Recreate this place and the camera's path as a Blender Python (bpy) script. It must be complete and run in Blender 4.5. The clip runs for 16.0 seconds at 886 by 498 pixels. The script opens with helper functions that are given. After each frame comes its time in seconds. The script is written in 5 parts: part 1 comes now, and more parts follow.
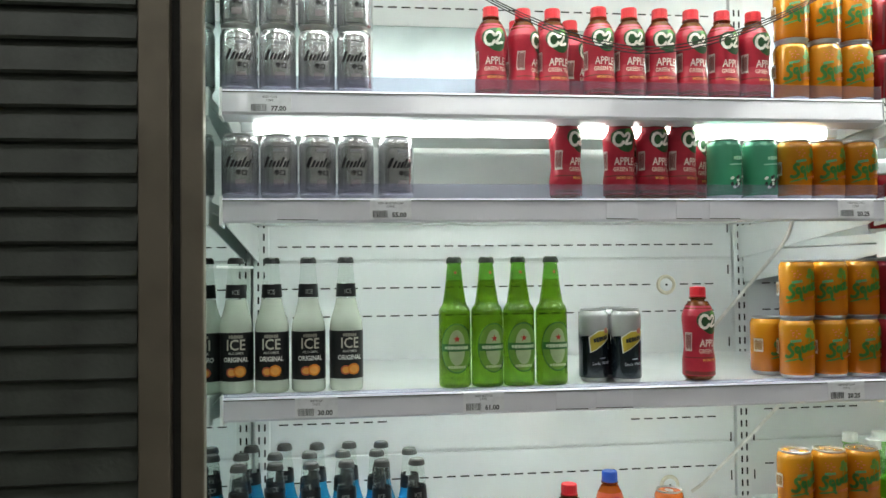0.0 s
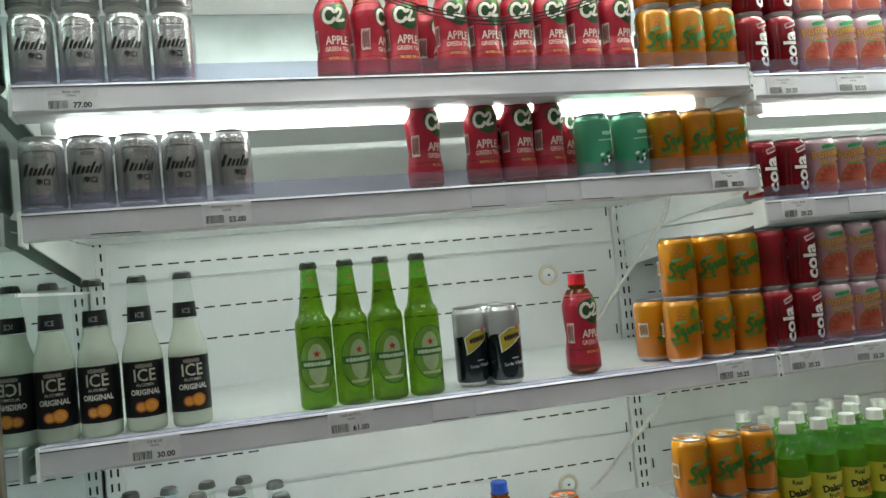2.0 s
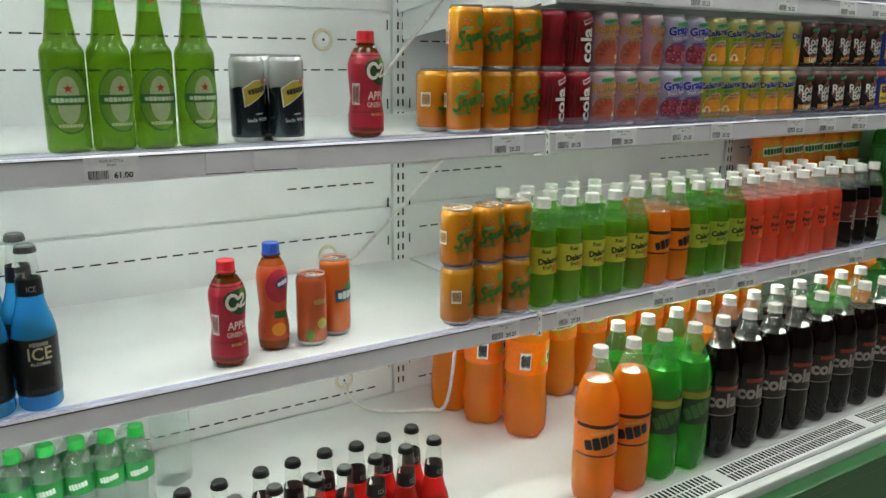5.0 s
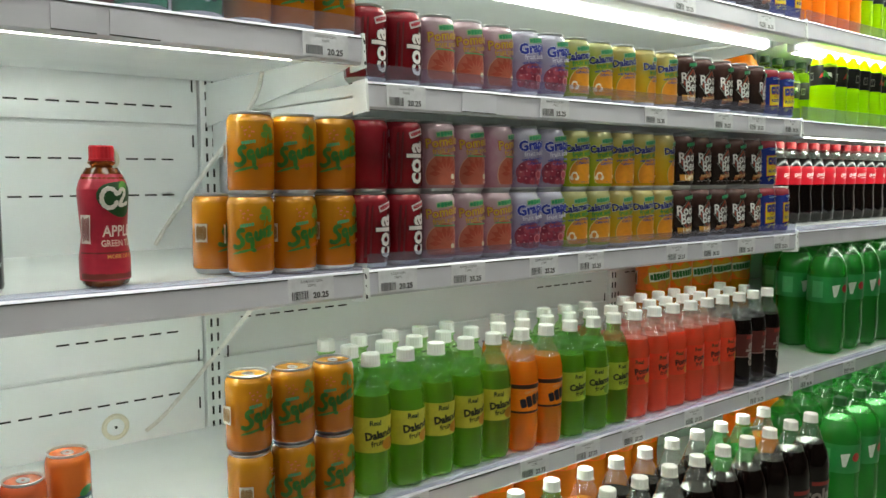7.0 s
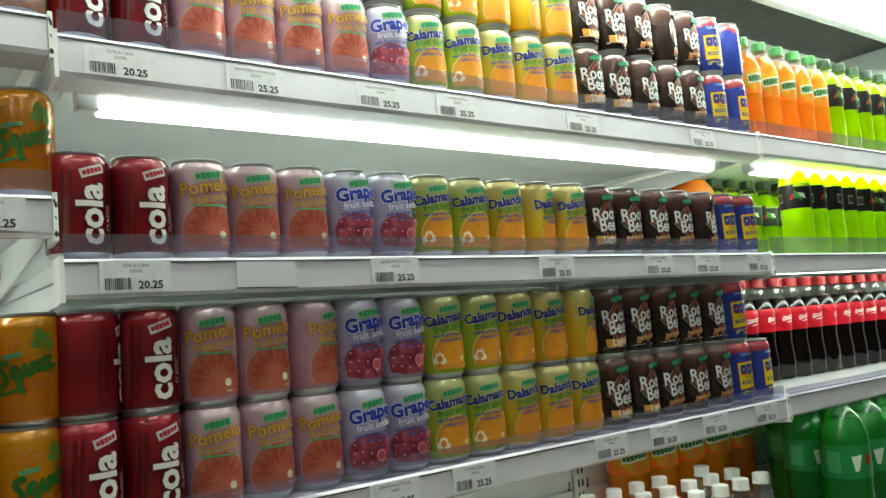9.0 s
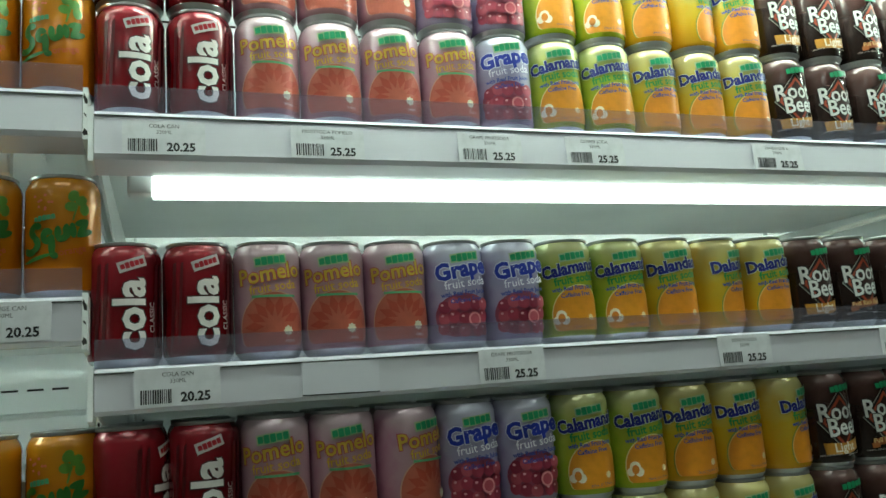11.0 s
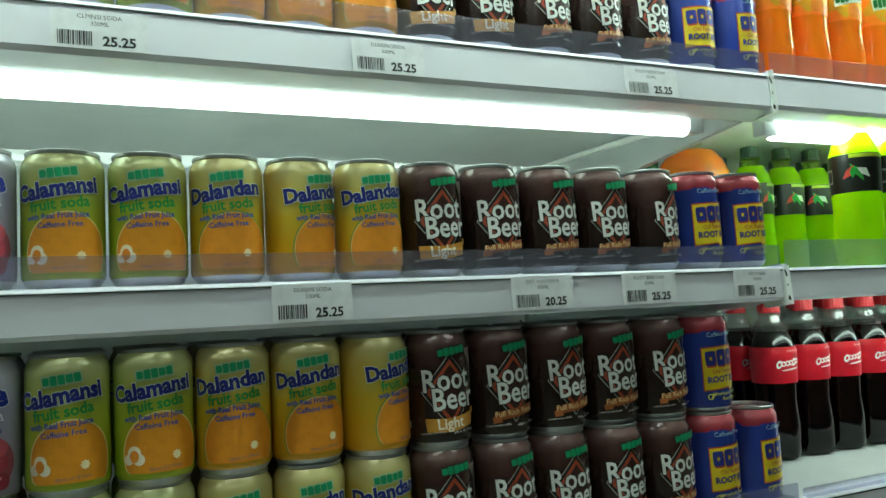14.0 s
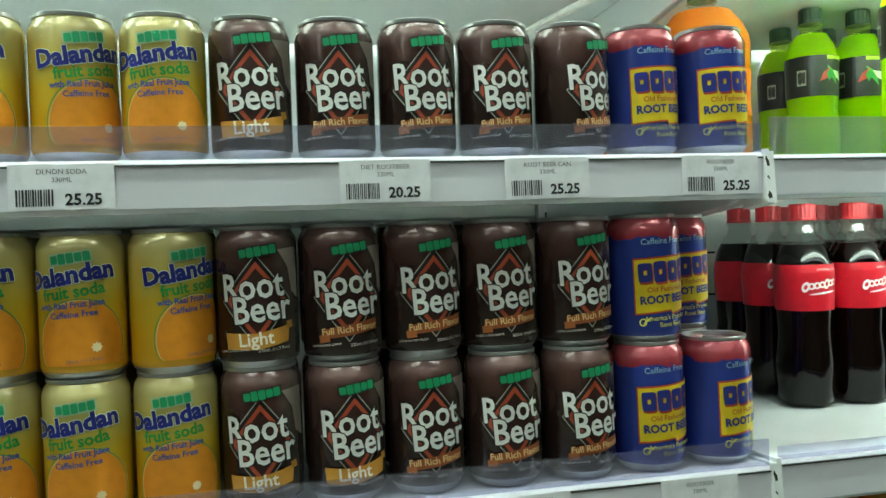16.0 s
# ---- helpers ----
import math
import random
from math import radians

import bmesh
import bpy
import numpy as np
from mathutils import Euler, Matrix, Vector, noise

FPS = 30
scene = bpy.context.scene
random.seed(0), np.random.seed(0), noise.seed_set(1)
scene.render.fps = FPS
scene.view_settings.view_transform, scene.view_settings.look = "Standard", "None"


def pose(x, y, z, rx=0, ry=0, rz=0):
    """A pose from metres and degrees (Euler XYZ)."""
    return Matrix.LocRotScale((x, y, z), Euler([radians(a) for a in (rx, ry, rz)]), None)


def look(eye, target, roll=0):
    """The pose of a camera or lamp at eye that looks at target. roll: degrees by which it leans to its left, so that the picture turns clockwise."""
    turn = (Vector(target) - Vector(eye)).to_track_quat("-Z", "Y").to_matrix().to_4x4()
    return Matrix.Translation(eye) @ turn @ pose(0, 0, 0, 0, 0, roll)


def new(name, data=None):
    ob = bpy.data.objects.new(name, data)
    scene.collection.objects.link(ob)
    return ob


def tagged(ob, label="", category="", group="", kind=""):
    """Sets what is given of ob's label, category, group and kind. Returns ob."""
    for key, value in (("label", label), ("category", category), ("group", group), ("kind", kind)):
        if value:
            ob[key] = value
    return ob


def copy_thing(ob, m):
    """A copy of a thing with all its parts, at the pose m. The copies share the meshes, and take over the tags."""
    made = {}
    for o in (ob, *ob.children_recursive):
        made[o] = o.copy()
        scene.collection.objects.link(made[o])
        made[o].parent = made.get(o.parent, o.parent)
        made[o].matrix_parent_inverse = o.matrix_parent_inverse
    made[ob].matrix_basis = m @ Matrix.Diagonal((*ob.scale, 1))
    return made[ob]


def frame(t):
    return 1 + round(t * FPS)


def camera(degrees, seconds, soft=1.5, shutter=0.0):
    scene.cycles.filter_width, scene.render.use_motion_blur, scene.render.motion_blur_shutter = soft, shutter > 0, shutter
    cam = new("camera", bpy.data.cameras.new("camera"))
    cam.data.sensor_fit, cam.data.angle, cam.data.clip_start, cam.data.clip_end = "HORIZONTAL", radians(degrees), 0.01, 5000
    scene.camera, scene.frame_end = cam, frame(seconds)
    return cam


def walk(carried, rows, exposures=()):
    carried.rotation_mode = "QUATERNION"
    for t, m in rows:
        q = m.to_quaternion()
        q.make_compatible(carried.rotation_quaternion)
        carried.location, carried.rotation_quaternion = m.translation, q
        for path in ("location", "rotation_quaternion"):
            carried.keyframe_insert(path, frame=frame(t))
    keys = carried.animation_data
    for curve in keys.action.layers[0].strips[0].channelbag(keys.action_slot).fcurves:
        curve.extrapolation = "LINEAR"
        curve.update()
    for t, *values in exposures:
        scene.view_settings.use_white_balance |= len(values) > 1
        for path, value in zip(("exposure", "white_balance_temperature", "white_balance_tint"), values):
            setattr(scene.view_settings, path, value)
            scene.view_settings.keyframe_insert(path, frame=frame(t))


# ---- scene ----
cam = camera(57.9, 16.0)
PATH = [
    (0, (0.208, -1.429, 1.352), (0.456, 0.555, 1.399), -0.6),
    (0.5, (0.236, -1.397, 1.356), (0.526, 0.575, 1.512), -1.2),
    (1, (0.285, -1.389, 1.364), (0.664, 0.557, 1.625), -4.7),
    (1.5, (0.312, -1.361, 1.358), (0.776, 0.571, 1.591), -6.4),
    (2, (0.305, -1.292, 1.34), (0.799, 0.645, 1.39), -5.2),
    (2.5, (0.295, -1.222, 1.333), (0.868, 0.683, 1.131), -2.7),
    (3, (0.274, -1.199, 1.309), (0.758, 0.704, 0.925), -2.0),
    (3.5, (0.259, -1.195, 1.296), (0.798, 0.677, 0.843), -1.5),
    (4, (0.243, -1.21, 1.282), (1.044, 0.564, 0.824), 0.1),
    (4.3, (0.243, -1.208, 1.277), (1.157, 0.510, 0.814), 0.8),
    (4.5, (0.242, -1.213, 1.272), (1.239, 0.455, 0.797), 1.2),
    (4.7, (0.239, -1.218, 1.273), (1.257, 0.436, 0.794), 0.9),
    (6.8, (0.547, -1.022, 1.279), (1.813, 0.507, 1.032), 0.2),
    (7, (0.592, -1.013, 1.274), (1.836, 0.542, 1.089), 0.1),
    (7.5, (0.713, -0.96, 1.286), (1.906, 0.635, 1.107), -0.0),
    (8, (0.865, -0.876, 1.307), (2.145, 0.654, 1.163), -0.5),
    (8.5, (0.979, -0.838, 1.305), (2.248, 0.706, 1.231), -2.7),
    (9, (1.082, -0.881, 1.317), (2.271, 0.716, 1.506), -4.2),
    (9.5, (1.146, -0.883, 1.325), (2.171, 0.814, 1.592), -4.4),
    (9.7, (1.158, -0.877, 1.324), (2.129, 0.848, 1.608), -4.8),
    (11.8, (1.45, -0.74, 1.426), (1.991, 1.163, 1.719), -2.0),
    (12, (1.481, -0.746, 1.429), (2.02, 1.159, 1.71), -1.5),
    (12.5, (1.53, -0.758, 1.416), (2.238, 1.089, 1.711), -2.4),
    (13, (1.578, -0.758, 1.404), (2.337, 1.072, 1.674), -2.6),
    (13.5, (1.652, -0.756, 1.388), (2.531, 1.036, 1.506), -2.8),
    (14, (1.753, -0.71, 1.382), (2.593, 1.1, 1.528), -2.8),
    (14.5, (1.877, -0.646, 1.405), (2.611, 1.208, 1.546), -1.1),
    (15, (1.982, -0.637, 1.39), (2.612, 1.254, 1.551), -0.5),
    (15.5, (2.076, -0.641, 1.365), (2.6, 1.286, 1.479), -0.8),
    (16, (2.101, -0.645, 1.348), (2.514, 1.312, 1.312), -1.9),
]
walk(cam, [(t, look(eye, target, roll)) for t, eye, target, roll in PATH],
     [(0, 0.25, 6600, 13), (0.7, 0.12, 6600, 13), (1.5, -0.1, 6700, 12), (2.3, -0.06, 6650, 12), (3.5, 0.22, 6600, 12), (4.7, 0.16, 6700, 13), (7, 0.22, 6850, 11), (8, 0.17, 6850, 7),
      (8.6, 0.2, 6850, 4), (9.5, -0.1, 6650, 2), (11.8, -0.55, 6200, -9), (12.5, -0.66, 6100, -10), (13.2, -0.47, 6100, -10), (14, -0.26, 6150, -10), (15, -0.32, 6200, -8), (15.6, -0.22, 6400, -5), (16, 0.34, 6350, -6)])

# ---- world and large lights ----
world = bpy.data.worlds.new("store")
scene.world = world
world.use_nodes = True
world.node_tree.nodes["Background"].inputs[0].default_value = (0.8, 0.9, 1.0, 1)
world.node_tree.nodes["Background"].inputs[1].default_value = 0.05
TUBE = 13.0
CANOPY_TUBE = 70.0
CEILING_LAMP = 8.2


# ---- materials ----
def lin(h):
    v = [int(h[i:i + 2], 16) / 255 for i in (0, 2, 4)]
    return tuple(x / 12.92 if x < 0.04045 else ((x + 0.055) / 1.055) ** 2.4 for x in v) + (1,)


MATS = {}


def base_mat(name):
    m = bpy.data.materials.new(name)
    m.use_nodes = True
    nt = m.node_tree
    return m, nt, nt.nodes["Principled BSDF"]


def grain(nt, p, colour, scale=40, amount=0.12, rough=0.4, bump=0.0, fine=400, coords="Object"):
    """Colour that varies at two scales, roughness that follows it, and a little relief."""
    tc = nt.nodes.new("ShaderNodeTexCoord")
    n1, n2 = nt.nodes.new("ShaderNodeTexNoise"), nt.nodes.new("ShaderNodeTexNoise")
    n1.inputs["Scale"].default_value, n2.inputs["Scale"].default_value = scale, fine
    for n in (n1, n2):
        nt.links.new(tc.outputs[coords], n.inputs["Vector"])
    mix = nt.nodes.new("ShaderNodeMix")
    mix.data_type = "RGBA"
    mix.inputs["A"].default_value = colour
    mix.inputs["B"].default_value = tuple(c * (1 - 2.2 * amount) for c in colour[:3]) + (1,)
    ramp = nt.nodes.new("ShaderNodeMapRange")
    ramp.inputs["From Min"].default_value, ramp.inputs["From Max"].default_value = 0.42, 0.75
    nt.links.new(n1.outputs["Fac"], ramp.inputs["Value"])
    nt.links.new(ramp.outputs["Result"], mix.inputs["Factor"])
    nt.links.new(mix.outputs["Result"], p.inputs["Base Color"])
    r = nt.nodes.new("ShaderNodeMapRange")
    r.inputs["To Min"].default_value, r.inputs["To Max"].default_value = rough * 0.8, min(1, rough * 1.3)
    nt.links.new(n2.outputs["Fac"], r.inputs["Value"])
    nt.links.new(r.outputs["Result"], p.inputs["Roughness"])
    if bump:
        b = nt.nodes.new("ShaderNodeBump")
        b.inputs["Strength"].default_value, b.inputs["Distance"].default_value = bump, 0.002
        nt.links.new(n2.outputs["Fac"], b.inputs["Height"])
        nt.links.new(b.outputs["Normal"], p.inputs["Normal"])


def surface(name, hexa, rough=0.4, metal=0.0, scale=6, amount=0.08, bump=0.05, fine=300, coat=0.0):
    if name not in MATS:
        m, nt, p = base_mat(name)
        grain(nt, p, lin(hexa), scale, amount, rough, bump, fine)
        p.inputs["Metallic"].default_value = metal
        p.inputs["Coat Weight"].default_value = coat
        MATS[name] = m
    return MATS[name]


def ink(hexa):
    """Print on a label or a can."""
    key = "ink_" + hexa
    if key not in MATS:
        m, nt, p = base_mat(key)
        grain(nt, p, lin(hexa), 120, 0.05, 0.34, 0.0, 900)
        p.inputs["Metallic"].default_value = 0.1
        MATS[key] = m
    return MATS[key]


def can_print(name, stops, height=0.1155, metal=0.15, rough=0.25, side=None):
    """Lacquer on aluminium: print and base colour that change up the can, with a second tone running round it."""
    if name in MATS:
        return MATS[name]
    m, nt, p = base_mat(name)
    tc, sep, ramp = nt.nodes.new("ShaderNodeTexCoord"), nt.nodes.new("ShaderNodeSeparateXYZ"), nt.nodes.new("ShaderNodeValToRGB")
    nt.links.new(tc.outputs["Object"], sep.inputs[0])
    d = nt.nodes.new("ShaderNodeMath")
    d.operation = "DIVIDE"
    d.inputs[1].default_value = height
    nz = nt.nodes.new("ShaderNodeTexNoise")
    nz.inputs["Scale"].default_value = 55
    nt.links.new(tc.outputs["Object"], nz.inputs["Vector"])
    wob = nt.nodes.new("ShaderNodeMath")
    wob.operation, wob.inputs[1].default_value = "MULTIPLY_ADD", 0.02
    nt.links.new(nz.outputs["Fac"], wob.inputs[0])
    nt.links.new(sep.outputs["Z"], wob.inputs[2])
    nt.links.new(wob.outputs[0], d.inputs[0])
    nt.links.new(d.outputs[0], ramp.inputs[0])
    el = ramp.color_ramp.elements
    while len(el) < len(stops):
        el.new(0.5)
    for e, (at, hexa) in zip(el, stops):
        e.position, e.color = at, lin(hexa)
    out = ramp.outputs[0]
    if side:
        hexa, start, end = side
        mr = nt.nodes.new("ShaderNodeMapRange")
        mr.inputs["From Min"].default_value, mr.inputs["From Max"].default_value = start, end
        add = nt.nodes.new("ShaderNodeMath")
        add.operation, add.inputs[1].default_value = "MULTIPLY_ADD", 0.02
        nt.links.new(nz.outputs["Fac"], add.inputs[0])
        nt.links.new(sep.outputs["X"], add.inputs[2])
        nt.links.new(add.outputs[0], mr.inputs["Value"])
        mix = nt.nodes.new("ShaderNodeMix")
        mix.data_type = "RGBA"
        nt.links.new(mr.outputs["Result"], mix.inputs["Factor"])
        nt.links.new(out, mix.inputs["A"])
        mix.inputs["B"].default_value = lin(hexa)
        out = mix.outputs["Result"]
    nt.links.new(out, p.inputs["Base Color"])
    p.inputs["Metallic"].default_value, p.inputs["Roughness"].default_value = metal, rough
    p.inputs["Coat Weight"].default_value, p.inputs["Coat Roughness"].default_value = 0.5, 0.12
    MATS[name] = m
    return m


def clear(name, hexa, gloss=0.5, body=0.0, rough=0.05, ripple=0.0, least=0.04):
    """Clear or tinted plastic and glass: light goes straight through, tinted, under a gloss."""
    if name in MATS:
        return MATS[name]
    m = bpy.data.materials.new(name)
    m.use_nodes = True
    nt = m.node_tree
    nt.nodes.remove(nt.nodes["Principled BSDF"])
    out = nt.nodes["Material Output"]
    tr, gl, mx, fr, pw = (nt.nodes.new("ShaderNode" + k) for k in ("BsdfTransparent", "BsdfGlossy", "MixShader", "LayerWeight", "Math"))
    tr.inputs[0].default_value = lin(hexa)
    gl.inputs["Color"].default_value = (1, 1, 1, 1)
    gl.inputs["Roughness"].default_value = rough
    fr.inputs[0].default_value = 0.5
    pw.operation, pw.inputs[1].default_value = "POWER", 4.0
    ad = nt.nodes.new("ShaderNodeMath")
    ad.operation, ad.inputs[1].default_value, ad.inputs[2].default_value = "MULTIPLY_ADD", gloss, least
    nt.links.new(fr.outputs["Facing"], pw.inputs[0])
    nt.links.new(pw.outputs[0], ad.inputs[0])
    if ripple:
        tc, vo, bp = (nt.nodes.new("ShaderNode" + k) for k in ("TexCoord", "TexNoise", "Bump"))
        vo.inputs["Scale"].default_value = 110
        bp.inputs["Strength"].default_value, bp.inputs["Distance"].default_value = ripple, 0.0012
        nt.links.new(tc.outputs["Object"], vo.inputs["Vector"])
        nt.links.new(vo.outputs["Fac"], bp.inputs["Height"])
        nt.links.new(bp.outputs["Normal"], gl.inputs["Normal"])
    src = tr
    if body:
        tl, df, m1, m2 = (nt.nodes.new("ShaderNode" + k) for k in ("BsdfTranslucent", "BsdfDiffuse", "MixShader", "MixShader"))
        tl.inputs[0].default_value = df.inputs[0].default_value = lin(hexa)
        m1.inputs[0].default_value = 0.5
        nt.links.new(tl.outputs[0], m1.inputs[1])
        nt.links.new(df.outputs[0], m1.inputs[2])
        m2.inputs[0].default_value = body
        nt.links.new(tr.outputs[0], m2.inputs[1])
        nt.links.new(m1.outputs[0], m2.inputs[2])
        src = m2
    nt.links.new(ad.outputs[0], mx.inputs[0])
    nt.links.new(src.outputs[0], mx.inputs[1])
    nt.links.new(gl.outputs[0], mx.inputs[2])
    nt.links.new(mx.outputs[0], out.inputs[0])
    MATS[name] = m
    return m


def glow(name, colour, strength):
    if name not in MATS:
        m, nt, p = base_mat(name)
        p.inputs["Base Color"].default_value = (0.9, 0.9, 0.9, 1)
        p.inputs["Emission Color"].default_value = colour
        p.inputs["Emission Strength"].default_value = strength
        MATS[name] = m
    return MATS[name]


WHITE = surface("white_enamel", "e9ecec", 0.32, 0, 5, 0.05, 0.03, 250, 0.2)
PANEL = surface("back_panel_enamel", "eceff0", 0.3, 0, 4, 0.04, 0.04, 160, 0.2)
RAIL = surface("price_rail_plastic", "e0e0e9", 0.2, 0, 7, 0.06, 0.02, 60, 0.6)
STEEL = surface("satin_steel", "b6c2c4", 0.3, 0.7, 8, 0.08, 0.03, 220)
POST = surface("bronze_steel", "7d7568", 0.42, 0.6, 9, 0.14, 0.08, 150)
BLACK = surface("black_gap", "0c0d0d", 0.7)
DARK = surface("dark_matt", "24231f", 0.6, 0, 20, 0.2, 0.2)
LOUVRE = surface("dark_louvre_paint", "3b403a", 0.55, 0.1, 14, 0.22, 0.25, 120)
CANOPY = surface("canopy_brown", "3a332c", 0.5, 0.2, 10, 0.15, 0.1)
ALU = surface("bare_aluminium", "c4c6c7", 0.3, 0.9, 30, 0.06, 0.0)
PLASTIC_WHITE = surface("white_cap_plastic", "f2f2f0", 0.35, 0, 60, 0.05)
GREEN_PANEL = surface("green_kick_panel", "0d5a26", 0.4, 0, 6, 0.1)
CABLE = surface("white_cable", "e2e0da", 0.45, 0, 60, 0.08)
BLACKWIRE = surface("black_wire", "141112", 0.5, 0, 60, 0.1)
PAPER = surface("tag_paper", "dcdde2", 0.5, 0, 90, 0.05)
RISER = clear("acrylic_riser", "e9e9f4", 0.3, 0.08)
TUBE_GLOW = glow("fluorescent_tube", (0.88, 1.0, 0.90, 1), TUBE)
# One kind of tube at several strengths, set shelf by shelf to balance brightness
BRIGHT_TUBE_GLOW = glow("bright_tube", (0.88, 1.0, 0.90, 1), 1.35 * TUBE)
DIM_TUBE_GLOW = glow("dim_tube", (0.88, 1.0, 0.90, 1), 0.52 * TUBE)
LOW_TUBE_GLOW = glow("low_tube", (0.88, 1.0, 0.88, 1), 0.70 * TUBE)
STRONG_TUBE_GLOW = glow("strong_tube", (0.88, 1.0, 0.92, 1), 1.75 * TUBE)
DIM_CANOPY_GLOW = glow("dim_canopy_tube", (0.90, 1.0, 0.91, 1), 0.40 * CANOPY_TUBE)
CANOPY_GLOW = glow("canopy_tube", (0.90, 1.0, 0.91, 1), CANOPY_TUBE)
LAMP_GLOW = glow("ceiling_lamp_panel", (0.96, 1.0, 0.96, 1), CEILING_LAMP)
PET = clear("clear_pet", "f4f7f4", 0.8, 0.05, 0.05, 0.25, 0.07)
GLASS = clear("clear_glass", "fafdfb", 0.75, 0.02)
MIRROR = surface("mirror_end_panel", "c4d2ce", 0.03, 1.0, 3, 0.02, 0.0)
FLOOR = surface("store_floor_tile", "b9b5ab", 0.3, 0, 3, 0.1)
STOREWALL = surface("store_wall_paint", "8d8c84", 0.7, 0, 2, 0.1)
STORECEIL = surface("store_ceiling_board", "b4b2ac", 0.8, 0, 2, 0.1)


# ---- mesh helpers ----
def part(name, bm, material, parent=None, label="", smooth=False):
    me = bpy.data.meshes.new(name)
    bm.normal_update()
    bm.to_mesh(me)
    bm.free()
    me.materials.append(material)
    if smooth:
        me.shade_smooth()
        me.set_sharp_from_angle(angle=radians(38))
    ob = new(name, me)
    ob.parent = parent
    return tagged(ob, label)


def box(x0, x1, y0, y1, z0, z1, bevel=0.0, bm=None):
    bm = bm or bmesh.new()
    r = bmesh.ops.create_cube(bm, size=1)["verts"]
    for v in r:
        v.co = Vector((x0 + (v.co.x + 0.5) * (x1 - x0), y0 + (v.co.y + 0.5) * (y1 - y0), z0 + (v.co.z + 0.5) * (z1 - z0)))
    if bevel:
        es = list({e for v in r for e in v.link_edges})
        bmesh.ops.bevel(bm, geom=es, offset=bevel, segments=2, affect="EDGES", profile=0.6)
    return bm


def lathe(profile, seg=28, lobes=0, depth=0.0, lobe_top=0.0, foot=True):
    """Turn a profile of (radius, height) round z; lobes give a moulded foot."""
    bm = bmesh.new()
    rings = []
    for r, z in profile:
        ring = []
        for k in range(seg):
            a = 2 * math.pi * k / seg
            rr, zz = r, z
            if lobes and z < lobe_top:
                w = 0.5 - 0.5 * math.cos(lobes * a)
                rr = r * (1 - depth * w * (1 - z / lobe_top))
            ring.append(bm.verts.new((rr * math.sin(a), -rr * math.cos(a), zz)))
        rings.append(ring)
    for a, b in zip(rings, rings[1:]):
        for k in range(seg):
            bm.faces.new((a[k], a[(k + 1) % seg], b[(k + 1) % seg], b[k]))
    if foot and profile[0][0] > 1e-4:
        bm.faces.new(rings[0][::-1])
    if profile[-1][0] > 1e-4:
        bm.faces.new(rings[-1])
    return bm


def prism(outline, x0, x1):
    """An outline in (y, z) drawn out along x."""
    bm = bmesh.new()
    a = [bm.verts.new((x0, y, z)) for y, z in outline]
    b = [bm.verts.new((x1, y, z)) for y, z in outline]
    n = len(outline)
    for k in range(n):
        bm.faces.new((a[k], a[(k + 1) % n], b[(k + 1) % n], b[k]))
    bm.faces.new(a[::-1])
    bm.faces.new(b)
    bmesh.ops.recalc_face_normals(bm, faces=bm.faces)
    return bm


def tube(points, radius, seg=8):
    """A round cable along smooth points."""
    pts = [Vector(p) for p in points]
    path = []
    for i in range(len(pts) - 1):
        p0, p1, p2, p3 = pts[max(i - 1, 0)], pts[i], pts[i + 1], pts[min(i + 2, len(pts) - 1)]
        for k in range(6):
            t = k / 6
            path.append(0.5 * (2 * p1 + (p2 - p0) * t + (2 * p0 - 5 * p1 + 4 * p2 - p3) * t * t + (3 * p1 - p0 - 3 * p2 + p3) * t ** 3))
    path.append(pts[-1])
    bm = bmesh.new()
    rings = []
    for i, p in enumerate(path):
        d = (path[min(i + 1, len(path) - 1)] - path[max(i - 1, 0)]).normalized()
        u = d.orthogonal().normalized() if not rings else (u - d * u.dot(d)).normalized()
        w = d.cross(u)
        rings.append([bm.verts.new(p + radius * (math.cos(2 * math.pi * k / seg) * u + math.sin(2 * math.pi * k / seg) * w)) for k in range(seg)])
    for a, b in zip(rings, rings[1:]):
        for k in range(seg):
            bm.faces.new((a[k], a[(k + 1) % seg], b[(k + 1) % seg], b[k]))
    bm.faces.new(rings[0][::-1])
    bm.faces.new(rings[-1])
    return bm


# Print is drawn flat as (u, h) and then wrapped round the can or bottle.
def wrap(bm, radius, lift):
    us = [v.co.x for v in bm.verts]
    if us and max((e.calc_length() for e in bm.edges), default=0) > 0.0055:
        for u in np.arange(math.floor(min(us) / 0.004) * 0.004, max(us), 0.004):
            bmesh.ops.bisect_plane(bm, geom=bm.verts[:] + bm.edges[:] + bm.faces[:], plane_co=(u, 0, 0), plane_no=(1, 0, 0))
    for v in bm.verts:
        u, h = v.co.x, v.co.y
        r = (radius(h) if callable(radius) else radius) + lift
        v.co = Vector((r * math.sin(u / r), -r * math.cos(u / r), h))
    return bm


def star_patch(edge, cu, ch, rings=4, bm=None, hole=0.0, low=None, high=None):
    """A patch with the outline edge (points about 0, 0) filled with rings, so that it can bend."""
    bm = bm or bmesh.new()
    rows = []
    for k in range(rings + 1):
        f = hole + (1 - hole) * k / rings
        rows.append([bm.verts.new((cu + u * f, min(max(ch + h * f, low if low is not None else -9), high if high is not None else 9), 0)) for u, h in edge])
    n = len(edge)
    for a, b in zip(rows, rows[1:]):
        for k in range(n):
            bm.faces.new((a[k], b[k], b[(k + 1) % n], a[(k + 1) % n]))
    bmesh.ops.remove_doubles(bm, verts=bm.verts, dist=1e-6)
    return bm


